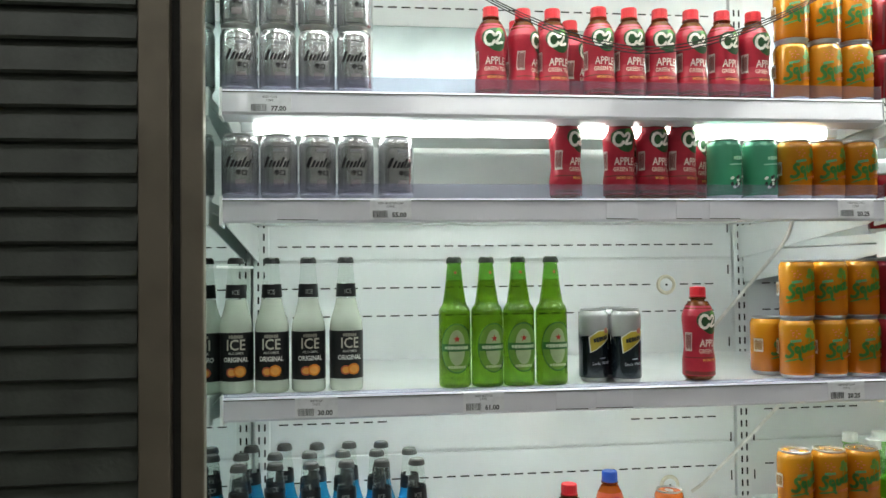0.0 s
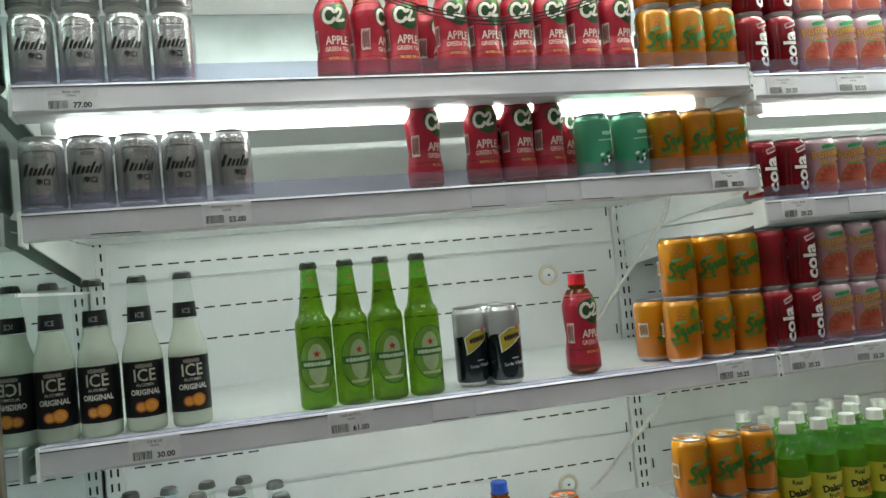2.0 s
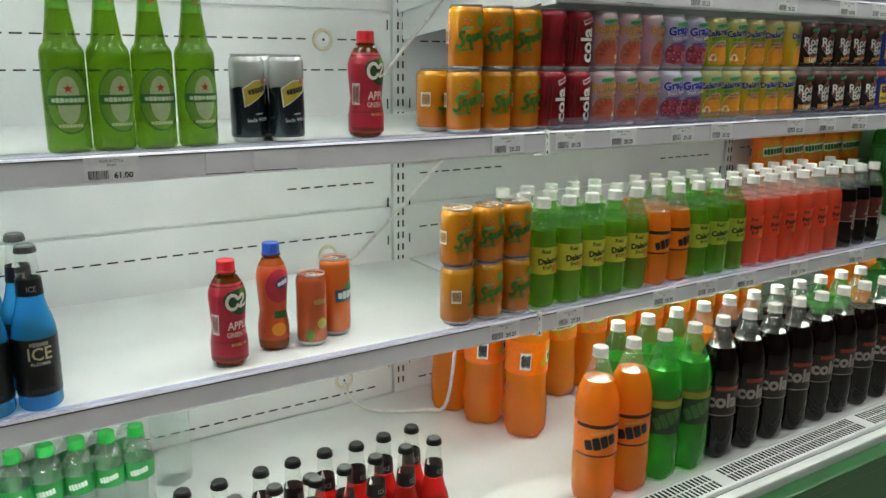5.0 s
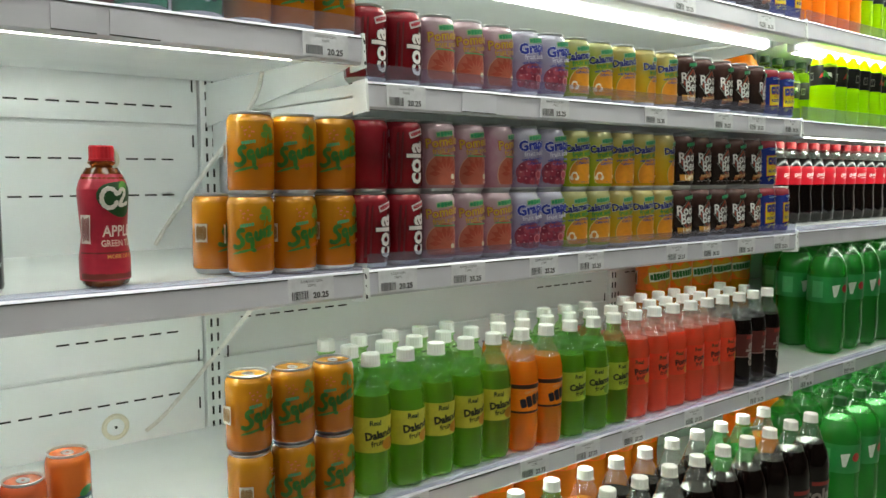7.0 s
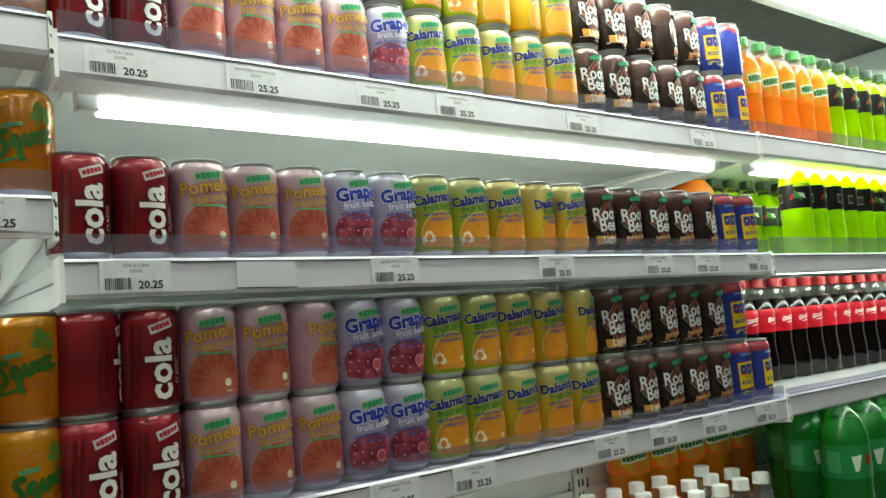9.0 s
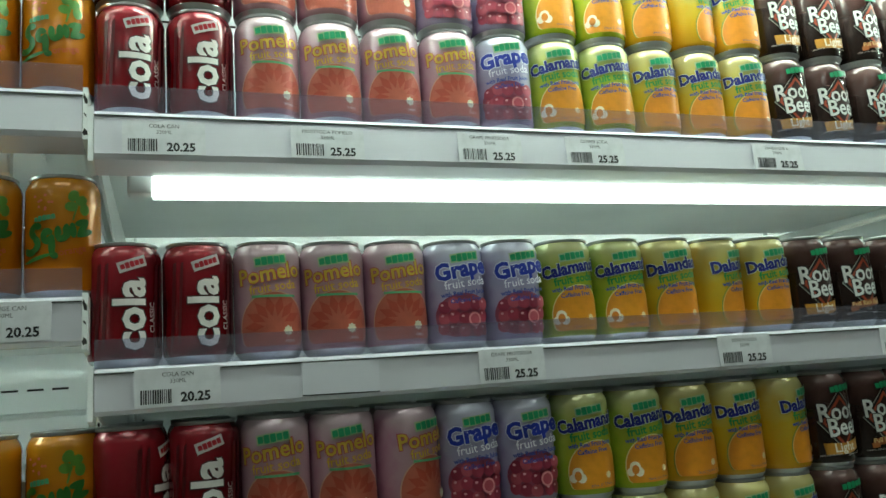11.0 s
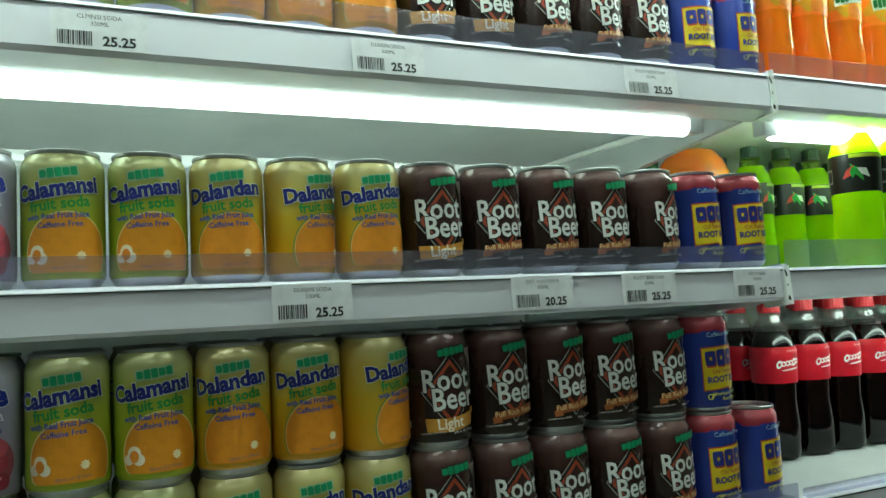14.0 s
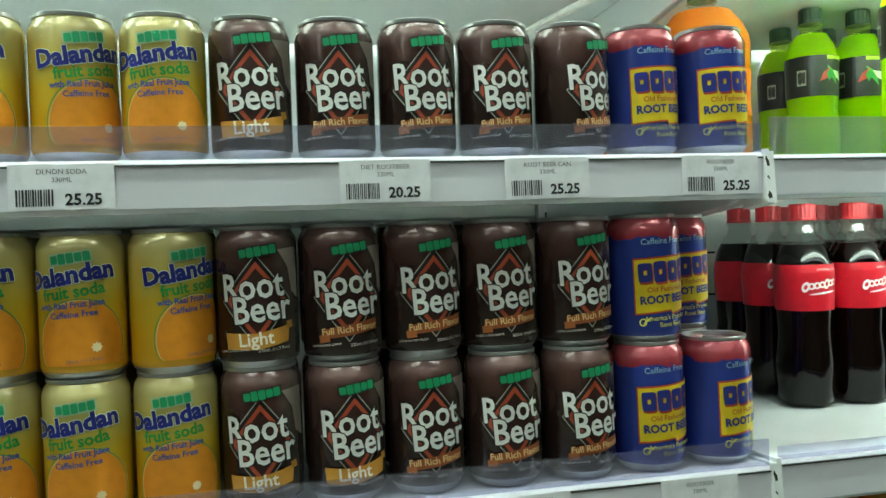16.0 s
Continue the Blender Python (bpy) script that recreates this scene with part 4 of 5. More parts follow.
def ice_label(p, k, fruit):
    full = 0.0945
    p("paper_label", band(0.0235 * k, 0.112 * k, -full, full, 40), "15181a", "black paper label")
    p("neck_label", band(0.1745 * k, 0.199 * k, -0.050, 0.050, 24), "15181a", "black neck label")
    p("neck_text", words("ICE", 0.012, 0, 0.181 * k, 0, 0, 0.8), "9fa2a0")
    p("logo_mark", logo_bars(0.026, 0.0065, 0, 0.1045 * k, 0, 6), "8d8a80")
    p("name", words("ICE", 0.027, 0, 0.0805 * k, 0, 0.012, 0.9), "c2beb0" if fruit else "b9b093")
    p("kind_name", words("ALCOMIX", 0.0062, 0, 0.0725 * k, 0, 0.02), "b8b8b4")
    if fruit:
        p("flavour_name", words("ORIGINAL", 0.0118, 0, 0.0590 * k, 0, 0.03, 0.85), "dcdcd8")
        for u, h, r_, c in ((-0.008, 0.0400, 0.0095, "b4553a"), (0.007, 0.0415, 0.0115, "cf7a24")):
            p("orange_slice", star_patch(oval(r_, r_ * 0.9, 18), u, h * k, 2), c)
            p("slice_core", star_patch(oval(r_ * 0.72, r_ * 0.62, 18), u, h * k, 2), "dd9a48")
    else:
        p("ripple", logo_bars(0.034, 0.008, 0, 0.032 * k, 0, 6), "27313c")


def white_ice_bottle():
    return longneck("alcopop_bottle", "clear glass alcopop bottle with cloudy white drink and black label", GLASS, liquid("cloudy", "eef4ea", 0.6), 0.172, lambda p, k: ice_label(p, k, True), cap="2a2b2a", group="cloudy alcopop bottles")


def blue_ice_bottle():
    return longneck("alcopop_bottle", "clear glass alcopop bottle with bright blue drink", GLASS, liquid("blue", "5cd0fa", 0.35), 0.174, lambda p, k: ice_label(p, k, False), cap="4a4b4a", group="blue alcopop bottles")


def red_ice_bottle():
    return longneck("alcopop_bottle", "clear glass alcopop bottle with red drink and black cap", GLASS, liquid("red", "f05a54", 0.35), 0.172, lambda p, k: ice_label(p, k, False), 0.235, 0.0285, "1d1e1d", "red alcopop bottles")


def beer_label(p, k):
    p("label_ring", star_patch(oval(0.0320, 0.046, 32), 0, 0.0755 * k, 3, hole=0.56), "6f9c3c", "pale green oval ring")
    p("label_line", star_patch(oval(0.0320, 0.046, 32), 0, 0.0755 * k, 1, hole=0.95), "3a7038")
    p("label_oval", star_patch(oval(0.0165, 0.033, 28), 0, 0.0765 * k, 3), "a9bd90")
    p("name_band", star_patch(rect(0.060, 0.0135, 0, 8), 0, 0.0765 * k, 2), "2f6d33")
    p("logo_mark", logo_bars(0.048, 0.0064, 0, 0.0765 * k, 0, 8), "c8d8be", "name drawn as white blocks")
    p("star", star_patch(burst(0.0070, 0.42, 5), 0, 0.0930 * k, 2), "b8352c")
    p("neck_star", star_patch(burst(0.0042, 0.42, 5), 0, 0.219 * k, 2), "a83a2c")
    p("fine_text", logo_bars(0.034, 0.005, 0, 0.040 * k, 0, 7), "c2d2a4")


def green_beer_bottle():
    g = clear("green_glass", "a2cc7c", 0.75)
    return longneck("beer_bottle", "green glass beer bottle with an oval green label", g, liquid("beer", "9cbc58", 0.06), 0.204, beer_label, 0.242, 0.0300, "22281f", "green beer bottles", BEER_SHAPE)


def pet(name, label, r, h, shell, drink, fill, cap, deco, waist=0.0, foot=True, group="", shoulder=0.62, capless=False):
    root = thing(name, label, "bottle", group)
    cr, ch = 0.0142 if r < 0.04 else 0.0150, 0.016 if r < 0.04 else 0.017
    z1 = h * shoulder
    prof = [(r * 0.72, 0.0), (r * 0.94, h * 0.020), (r, h * 0.06), (r * 1.0, h * 0.22), (r * (1 - waist), h * 0.36), (r * (1 - waist * 0.6), h * 0.46), (r, z1 - h * 0.04), (r * 0.985, z1), (r * 0.86, z1 + (h - z1) * 0.24), (r * 0.62, z1 + (h - z1) * 0.48), (r * 0.44, h - 0.034), (cr * 0.94, h - 0.025), (cr * 1.16, h - 0.0225), (cr * 1.16, h - 0.0205), (cr * 0.9, h - 0.020), (cr * 0.9, h - 0.010)]
    lower, upper = split_profile(prof, fill * h)
    part("drink", lathe(lower, 30, 5 if foot else 0, 0.16, h * 0.09), drink, root, "", True)
    part("shell", lathe(upper, 30, foot=False), shell, root, "", True)
    capm = surface("cap_" + cap, cap, 0.35, 0, 60, 0.05)
    bm = lathe([(cr * 1.10, h - 0.0195), (cr * 1.10, h - 0.017), (cr * 1.06, h - 0.0165), (cr * 1.06, h - 0.002), (cr * 0.98, h)], 40)
    for v in bm.verts:
        if h - 0.0166 < v.co.z < h - 0.001 and int(round(math.atan2(v.co.x, -v.co.y) / (2 * math.pi / 40))) % 2:
            v.co.x *= 0.965
            v.co.y *= 0.965
    part("screw_cap", bm, capm, root, "ribbed plastic screw cap")
    rad = [(z, rr) for rr, z in prof]

    def radius(z):
        for (za, ra), (zb, rb) in zip(rad, rad[1:]):
            if za <= z <= zb:
                return ra + (rb - ra) * (z - za) / max(zb - za, 1e-6)
        return r
    deco(Print(root, radius), r, h)
    return root


def wrap_band(p, h0, h1, r, hexa, label="", rows=6):
    bm = bmesh.new()
    for k in range(rows):
        band(h0 + (h1 - h0) * k / rows, h0 + (h1 - h0) * (k + 1) / rows, -math.pi * r * 1.0, math.pi * r * 1.0, 40, bm)
    bmesh.ops.remove_doubles(bm, verts=bm.verts, dist=1e-6)
    p("label_sleeve", bm, hexa, label)


def tea_deco(p, r, h):
    # the red shrink sleeve follows the bottle
    wrap_band(p, 0.010, h * 0.80, r * 1.02, "ab2437", "red shrink sleeve", 14)
    p("amber_band", band(0.012, 0.046, -0.05, 0.05, 24), "6e3024")
    p("leaf", star_patch([(a * (1 + 0.12 * math.sin(7 * k)), b * (1 + 0.12 * math.sin(7 * k))) for k, (a, b) in enumerate(oval(0.0245, 0.023, 24))], 0.003, 0.114, 4), "1f4a26", "dark green leaf")
    p("leaf_light", star_patch(oval(0.008, 0.007, 14, 40), 0.012, 0.128, 2), "4f8a34")
    mark = bmesh.new()

    def stroke(points, w):
        for (u0, h0), (u1, h1) in zip(points, points[1:]):
            L, ang = math.hypot(u1 - u0, h1 - h0), math.degrees(math.atan2(h1 - h0, u1 - u0))
            star_patch(oval(L * 0.62 + w * 0.3, w, 12, ang), (u0 + u1) / 2, (h0 + h1) / 2, 1, mark)
    stroke([(-0.008 + 0.0100 * math.cos(radians(q)), 0.114 + 0.0125 * math.sin(radians(q))) for q in range(20, 341, 32)], 0.0030)
    stroke([(0.004, 0.119), (0.007, 0.1245), (0.012, 0.1255), (0.014, 0.121), (0.011, 0.115), (0.005, 0.107), (0.005, 0.1045), (0.012, 0.1055), (0.019, 0.108)], 0.0027)
    p("brush_mark", mark, "ece6de", "white brush mark")
    p("flavour_name", words("APPLE", 0.0195, 0.004, 0.066, 0, 0.02, 0.78), "ecd9d2")
    p("kind_name", words("GREEN TEA", 0.0112, 0.004, 0.0535, 0, 0.02, 0.8), "dfc0b4")
    p("amber_text", words("MORE OF IT", 0.0066, 0.004, 0.0385, 0, 0.02), "d0984a")
    p("info_panel", star_patch(rect(0.016, 0.036), -0.040, 0.075, 3), "cfc4bc")
    p("info_print", logo_bars(0.013, 0.030, -0.040, 0.075, 0, 8), "8a5a58")


def tea_bottle():
    return pet("iced_tea_bottle", "red sleeved apple iced tea bottle with a red cap", 0.0305, 0.180, clear("amber_pet", "c98a5a", 0.5, 0.2), liquid("tea", "8a4a1c", 0.6), 0.86, "c8222e", tea_deco, 0.13, True, "apple iced tea bottles", 0.70)


def fruit_deco(p, r, h):
    wrap_band(p, 0.02, h * 0.80, r * 1.02, "c2502a", "orange and red printed sleeve", 14)
    p("red_field", star_patch(oval(0.026, 0.030, 24), 0.0, 0.118, 4), "a8283c")
    p("name_field", star_patch(oval(0.015, 0.010, 18, 15), 0.006, 0.124, 3), "3a3a7a")
    p("logo_mark", logo_bars(0.022, 0.008, 0.006, 0.124, 15, 3), "e0e0e4")
    p("green_band", star_patch(rect(0.028, 0.013, -4), 0.003, 0.066, 3), "2f5a2c")
    p("fruit", star_patch(oval(0.014, 0.012, 18), -0.004, 0.040, 3), "d98a2c")


def juice_bottle():
    return pet("juice_bottle", "orange and red fruit drink bottle with a blue cap", 0.0270, 0.192, clear("amber_pet", "c98a5a", 0.5, 0.2), liquid("juice", "c8641c", 0.7), 0.86, "1f49a0", fruit_deco, 0.16, False, "", 0.72)


def soda_label(p, r, h, field, word, wordcol, z=0.45, hh=0.25, text_size=0.0175, extra=None, tilt=7):
    w = min(1.15 * r, 0.05)
    z0, z1 = h * (z - hh / 2), h * (z + hh / 2)
    wrap_band(p, z0, z1, r, field, "printed paper label")
    if word:
        p("flavour_name", words(word, text_size, 0, z0 + (z1 - z0) * 0.42, tilt, 0.05, 0.95), wordcol)
        p("kind_name", words("fruit soda", text_size * 0.72, 0.003, z0 + (z1 - z0) * 0.22, tilt, 0.02), wordcol)
        p("top_text", words("Real", text_size * 0.66, -w * 0.4, z0 + (z1 - z0) * 0.78, 0, 0.03), "2c4020")
    if extra:
        extra(p, r, h, z0, z1)


def green_field(hexa, fruit):
    def extra(p, r, h, z0, z1):
        p("fruit", star_patch(oval(0.013, 0.010, 18), 0.010, z0 + 0.012, 3), fruit)
    return extra


GREEN_PET = clear("green_pet", "d2f4bc", 0.8, 0.06, 0.04, 0.2)


def dalandan_bottle():
    return pet("soda_bottle", "green plastic dalandan soda bottle with a yellow label and white cap", 0.0325, 0.228, GREEN_PET, liquid("dalandan", "b6e45a", 0.30), 0.72, "eceeea", lambda p, r, h: soda_label(p, r, h, "c8c440", "Dalandan", "1c2410", extra=green_field("x", "c88a24")), 0.03, True, "bottled fruit sodas", 0.66)


def calamansi_bottle():
    return pet("soda_bottle", "green plastic calamansi soda bottle with a lime label", 0.0325, 0.228, GREEN_PET, liquid("calamansi", "a8e04e", 0.30), 0.72, "eceeea", lambda p, r, h: soda_label(p, r, h, "a8ba38", "Calamansi", "1c2a10", extra=green_field("x", "6f9a2c")), 0.03, True, "bottled fruit sodas", 0.66)


def pomelo_bottle():
    return pet("soda_bottle", "clear plastic pomelo soda bottle with pink-red drink", 0.0325, 0.228, PET, liquid("pomelo", "ff7c5c", 0.65), 0.74, "f0efec", lambda p, r, h: soda_label(p, r, h, "e84a2c", "Pomelo", "2a1210", text_size=0.017, extra=green_field("x", "d8862c")), 0.03, True, "bottled fruit sodas", 0.66)


def squeeze_extra(p, r, h, z0, z1):
    p("dark_line", band(z1 - 0.010, z1 - 0.002, -0.055, 0.055, 24), "2a1a10")
    p("dark_line", band(z0 + 0.001, z0 + 0.005, -0.055, 0.055, 24), "2a1a10")
    p("logo_mark", logo_bars(r * 1.5, (z1 - z0) * 0.36, 0.0, (z0 + z1) / 2 - 0.004, 14, 4), "1c1420", "name drawn as dark blocks")
    p("kind_name", words("ORANGE", (z1 - z0) * 0.13, 0.0, z0 + (z1 - z0) * 0.70, 10, 0.02), "e0b070")


def orange_bottle():
    return pet("soda_bottle", "clear plastic orange soda bottle with an orange label", 0.0325, 0.228, PET, liquid("orange", "ffa832", 0.66), 0.75, "f0efec", lambda p, r, h: soda_label(p, r, h, "f48410", "", "", extra=squeeze_extra), 0.03, True, "bottled fruit sodas", 0.66)


def cola_extra(p, r, h, z0, z1):
    p("flavour_name", words("cola", (z1 - z0) * 0.62, 0.012 if r < 0.04 else 0, z0 + (z1 - z0) * (0.12 if r < 0.04 else 0.3), 90 if r < 0.04 else 0, 0.04), "9a928c")
    p("stripe", band(z1 - 0.012, z1 - 0.003, -r * 0.4, r * 1.1, 16), "8f2a24")
    p("stripe", band(z0 + 0.001, z0 + 0.003, -r * 1.4, r * 1.4, 16), "9a8d86")


def small_cola_bottle():
    return pet("cola_bottle", "clear plastic cola bottle with a dark red label", 0.0325, 0.228, PET, liquid("cola", "150806", 0.95), 0.72, "f0efec", lambda p, r, h: soda_label(p, r, h, "5a2320", "", "", extra=cola_extra), 0.03, True, "bottled fruit sodas", 0.66)


def big_cola_bottle():
    return pet("cola_bottle", "large clear plastic cola bottle with a black label", 0.0455, 0.335, PET, liquid("cola", "150806", 0.95), 0.80, "e4e3de", lambda p, r, h: soda_label(p, r, h, "1c1513", "", "", 0.44, 0.22, extra=cola_extra), 0.03, True, "large soda bottles on the cooler floor", 0.66)


def big_orange_bottle():
    return pet("soda_bottle", "large clear plastic orange soda bottle with an orange label", 0.0455, 0.335, PET, liquid("orange", "ffa832", 0.66), 0.80, "e4e3de", lambda p, r, h: soda_label(p, r, h, "f0780c", "", "", 0.44, 0.22, extra=squeeze_extra), 0.03, True, "large soda bottles on the cooler floor", 0.66)


def twist_extra(p, r, h, z0, z1):
    p("yellow_band", band(z1 - 0.020, z1 - 0.004, -r * 1.4, r * 1.4, 20), "8f9a2c")
    p("red_line", band(z1 - 0.003, z1 - 0.001, -r * 1.4, r * 1.4, 20), "a8402c")
    p("logo_mark", logo_bars(r * 1.4, (z1 - z0) * 0.4, 0.0, (z0 + z1) / 2 - 0.006, 25, 4), "3c6a34")


def big_lime_bottle():
    return pet("soda_bottle", "large green plastic lime soda bottle with a dark label", 0.0455, 0.335, clear("bright_green_pet", "b6f2bc", 0.8, 0.06, 0.04, 0.2), liquid("lime", "66e062", 0.30), 0.76, "e4e3de", lambda p, r, h: soda_label(p, r, h, "1c3a1e", "", "", 0.46, 0.24, extra=twist_extra), 0.03, True, "large soda bottles on the cooler floor", 0.66)


def fizzy_extra(p, r, h, z0, z1):
    p("flame", star_patch([(a * (1 + 0.2 * math.sin(5 * k)), b * (1 + 0.25 * math.cos(4 * k))) for k, (a, b) in enumerate(oval(r * 0.95, (z1 - z0) * 0.42, 24))], 0, (z0 + z1) / 2, 4), "d9a21e")
    p("white_field", star_patch(rect(r * 1.4, (z1 - z0) * 0.34, 8, 6), 0.0, (z0 + z1) / 2 + 0.004, 3), "dfe6d8")
    p("logo_mark", logo_bars(r * 1.3, (z1 - z0) * 0.24, 0.0, (z0 + z1) / 2 + 0.004, 8, 7), "1f6a2c", "name drawn as green blocks")
    p("slice", star_patch(oval(r * 0.30, r * 0.30, 16), 0.004, z0 + (z1 - z0) * 0.22, 2), "e0842c")
    p("barcode_field", star_patch(rect(r * 0.5, r * 0.8), -r * 1.8, (z0 + z1) / 2 - 0.006, 2), "e8e6e0")
    p("barcode", logo_bars(r * 0.4, r * 0.6, -r * 1.8, (z0 + z1) / 2 - 0.006, 0, 8), "20201e")


def large_orange_jug():
    return pet("soda_bottle", "two-litre plastic bottle of bright orange soda", 0.0530, 0.345, PET, liquid("mandarin", "ffa42c", 0.72), 0.86, "2f7a3a", lambda p, r, h: soda_label(p, r, h, "ff7c06", "", "", 0.60, 0.24, extra=fizzy_extra), 0.08, True, "two-litre orange soda bottles", 0.76)


def round_orange_bottle():
    return pet("soda_bottle", "squat round plastic bottle of orange soda", 0.0530, 0.2205, PET, liquid("mandarin", "ffa42c", 0.72), 0.86, "2f7a3a", lambda p, r, h: soda_label(p, r, h, "ff7c06", "", "", 0.40, 0.24, extra=fizzy_extra), 0.04, True, "", 0.70)


def small_mandarin_bottle():
    return pet("soda_bottle", "small plastic bottle of orange soda with a green cap", 0.0325, 0.2205, PET, liquid("mandarin", "ffa42c", 0.72), 0.84, "2f7a3a", lambda p, r, h: soda_label(p, r, h, "f48a10", "", "", 0.56, 0.26, extra=fizzy_extra), 0.06, True, "small orange soda bottles", 0.70)


def dew_extra(p, r, h, z0, z1):
    for k, (u, hh, t, c) in enumerate(((0.006, 0.020, 40, "3f9a3a"), (-0.006, 0.016, -30, "b8352c"), (0.014, 0.014, 60, "d8e0d4"), (0.0, 0.010, 15, "2f8a34"))):
        p("shard", star_patch(poly([(-0.003, -hh * 0.7), (0.006, 0), (0.001, hh * 0.8), (-0.004, 0.002)], 2, t), u, (z0 + z1) / 2, 2), c)
    p("yellow_band", band(z1 - 0.006, z1 - 0.001, -0.004, r * 1.5, 14), "b8c82c")
    p("barcode_field", star_patch(rect(0.012, 0.020), -r * 1.1, (z0 + z1) / 2 - 0.002, 2), "a9aca2")
    p("barcode", logo_bars(0.010, 0.016, -r * 1.1, (z0 + z1) / 2 - 0.002, 0, 6), "20201e")


def neon_bottle():
    return pet("soda_bottle", "neon yellow-green soda bottle with a black label and dark cap", 0.0330, 0.2205, clear("neon_pet", "ecf8a4", 0.7, 0.08), liquid("neon", "b4e010", 0.9), 0.84, "1f3a24", lambda p, r, h: soda_label(p, r, h, "161a16", "", "", 0.58, 0.24, extra=dew_extra), 0.05, True, "neon soda bottles", 0.70)


def red_cola_extra(p, r, h, z0, z1):
    s = bmesh.new()
    for k in range(7):
        star_patch(oval(0.0042, 0.0062 if k in (0, 4) else 0.004, 14, -20), -0.019 + 0.0062 * k, (z0 + z1) / 2 + 0.001 + 0.0008 * k, 1, s, hole=0.45)
    star_patch(oval(0.018, 0.0012, 16, 6), 0.002, (z0 + z1) / 2 - 0.006, 1, s)
    p("logo_mark", s, "e8e4e2", "name drawn as white curls")
    p("small_text", words("ORIGINAL TASTE", 0.0038, 0.008, z1 - 0.007, 0, 0), "e0c8c8")
    p("info_panel", star_patch(rect(0.024, 0.024), 0.052, (z0 + z1) / 2, 3), "c8a0a4")
    p("info_print", logo_bars(0.020, 0.018, 0.052, (z0 + z1) / 2, 0, 8), "8a2430")


def red_cola_bottle():
    return pet("cola_bottle", "dark cola bottle with a red label and red cap", 0.0335, 0.236, PET, liquid("cola", "150806", 0.95), 0.80, "c8202c", lambda p, r, h: soda_label(p, r, h, "c8142a", "", "", 0.590, 0.225, extra=red_cola_extra), 0.10, True, "dark cola bottles", 0.68)


def lemon_extra(p, r, h, z0, z1):
    p("logo_mark", star_patch(poly([(-0.012, 0.012), (0.012, 0.016), (0.002, -0.020), (-0.006, -0.020)], 3), -0.012, (z0 + z1) / 2, 2), "dfeade")
    p("red_dot", star_patch(oval(r * 0.22, r * 0.22, 16), r * 0.35, (z0 + z1) / 2 + 0.004, 2), "b8302c")
    p("barcode_field", star_patch(rect(r * 0.6, r * 0.9), -r * 1.2, (z0 + z1) / 2, 2), "4aa868")


def lemon_bottle():
    return pet("soda_bottle", "two-litre green plastic lemon soda bottle", 0.0530, 0.335, clear("deep_green_pet", "b4eebc", 0.8, 0.04), liquid("lemon", "52d468", 0.30), 0.84, "1f5a2c", lambda p, r, h: soda_label(p, r, h, "1f8a44", "", "", 0.56, 0.22, extra=lemon_extra), 0.03, True, "two-litre lemon soda bottles", 0.74)


def water_deco(hexa):
    def deco(p, r, h):
        wrap_band(p, h * 0.50, h * 0.68, r, hexa, "printed plastic label")
        p("logo_mark", logo_bars(r * 1.2, 0.012, 0, h * 0.59, 12, 6), "dfeee2")
    return deco


WATER = clear("water_fill", "f4f9f7", 0.8, 0.10, 0.05, 0.2, 0.06)


def green_water_bottle():
    return pet("water_bottle", "small clear water bottle with a green label and cap", 0.0290, 0.205, PET, WATER, 0.80, "1fae4a", water_deco("24954a"), 0.03, True, "small water bottles", 0.72)


def blue_water_bottle():
    return pet("water_bottle", "small clear water bottle with a blue label", 0.0290, 0.205, PET, WATER, 0.80, "c9ccd6", water_deco("3a3f8a"), 0.03, True, "small water bottles", 0.72)


def big_water_bottle():
    return pet("water_bottle", "large clear plastic water bottle without a label", 0.042, 0.30, PET, WATER, 0.80, "e4e8ea", lambda p, r, h: p("ridge", band(h * 0.40, h * 0.405, -0.12, 0.12, 30), "c6d0d0"), 0.03, True, "", 0.74)


KINDS.update({
    "cola_can": cola_can,
    "pomelo_can": pomelo_can,
    "grape_can": grape_can,
    "calamansi_can": calamansi_can,
    "dalandan_can": dalandan_can,
    "root_beer_can": root_beer_can,
    "blue_root_beer_can": blue_root_beer_can,
    "orange_can": orange_can,
    "silver_beer_can": silver_beer_can,
    "mint_can": mint_can,
    "soda_water_can": soda_water_can,
    "slim_orange_can": slim_orange_can,
    "tall_orange_can": tall_orange_can,
    "white_ice_bottle": white_ice_bottle,
    "blue_ice_bottle": blue_ice_bottle,
    "red_ice_bottle": red_ice_bottle,
    "green_beer_bottle": green_beer_bottle,
    "tea_bottle": tea_bottle,
    "juice_bottle": juice_bottle,
    "dalandan_bottle": dalandan_bottle,
    "calamansi_bottle": calamansi_bottle,
    "pomelo_bottle": pomelo_bottle,
    "orange_bottle": orange_bottle,
    "small_cola_bottle": small_cola_bottle,
    "big_cola_bottle": big_cola_bottle,
    "big_orange_bottle": big_orange_bottle,
    "big_lime_bottle": big_lime_bottle,
    "large_orange_jug": large_orange_jug,
    "small_mandarin_bottle": small_mandarin_bottle,
    "round_orange_bottle": round_orange_bottle,
    "neon_bottle": neon_bottle,
    "red_cola_bottle": red_cola_bottle,
    "lemon_bottle": lemon_bottle,
    "green_water_bottle": green_water_bottle,
    "blue_water_bottle": blue_water_bottle,
    "big_water_bottle": big_water_bottle,
})
KINDS["light_root_beer_can"] = lambda: root_beer_can(True)

LETTER = {"c": "cola_can", "p": "pomelo_can", "g": "grape_can", "a": "calamansi_can", "d": "dalandan_can", "r": "root_beer_can", "l": "light_root_beer_can", "b": "blue_root_beer_can", "o": "orange_can", "s": "silver_beer_can"}
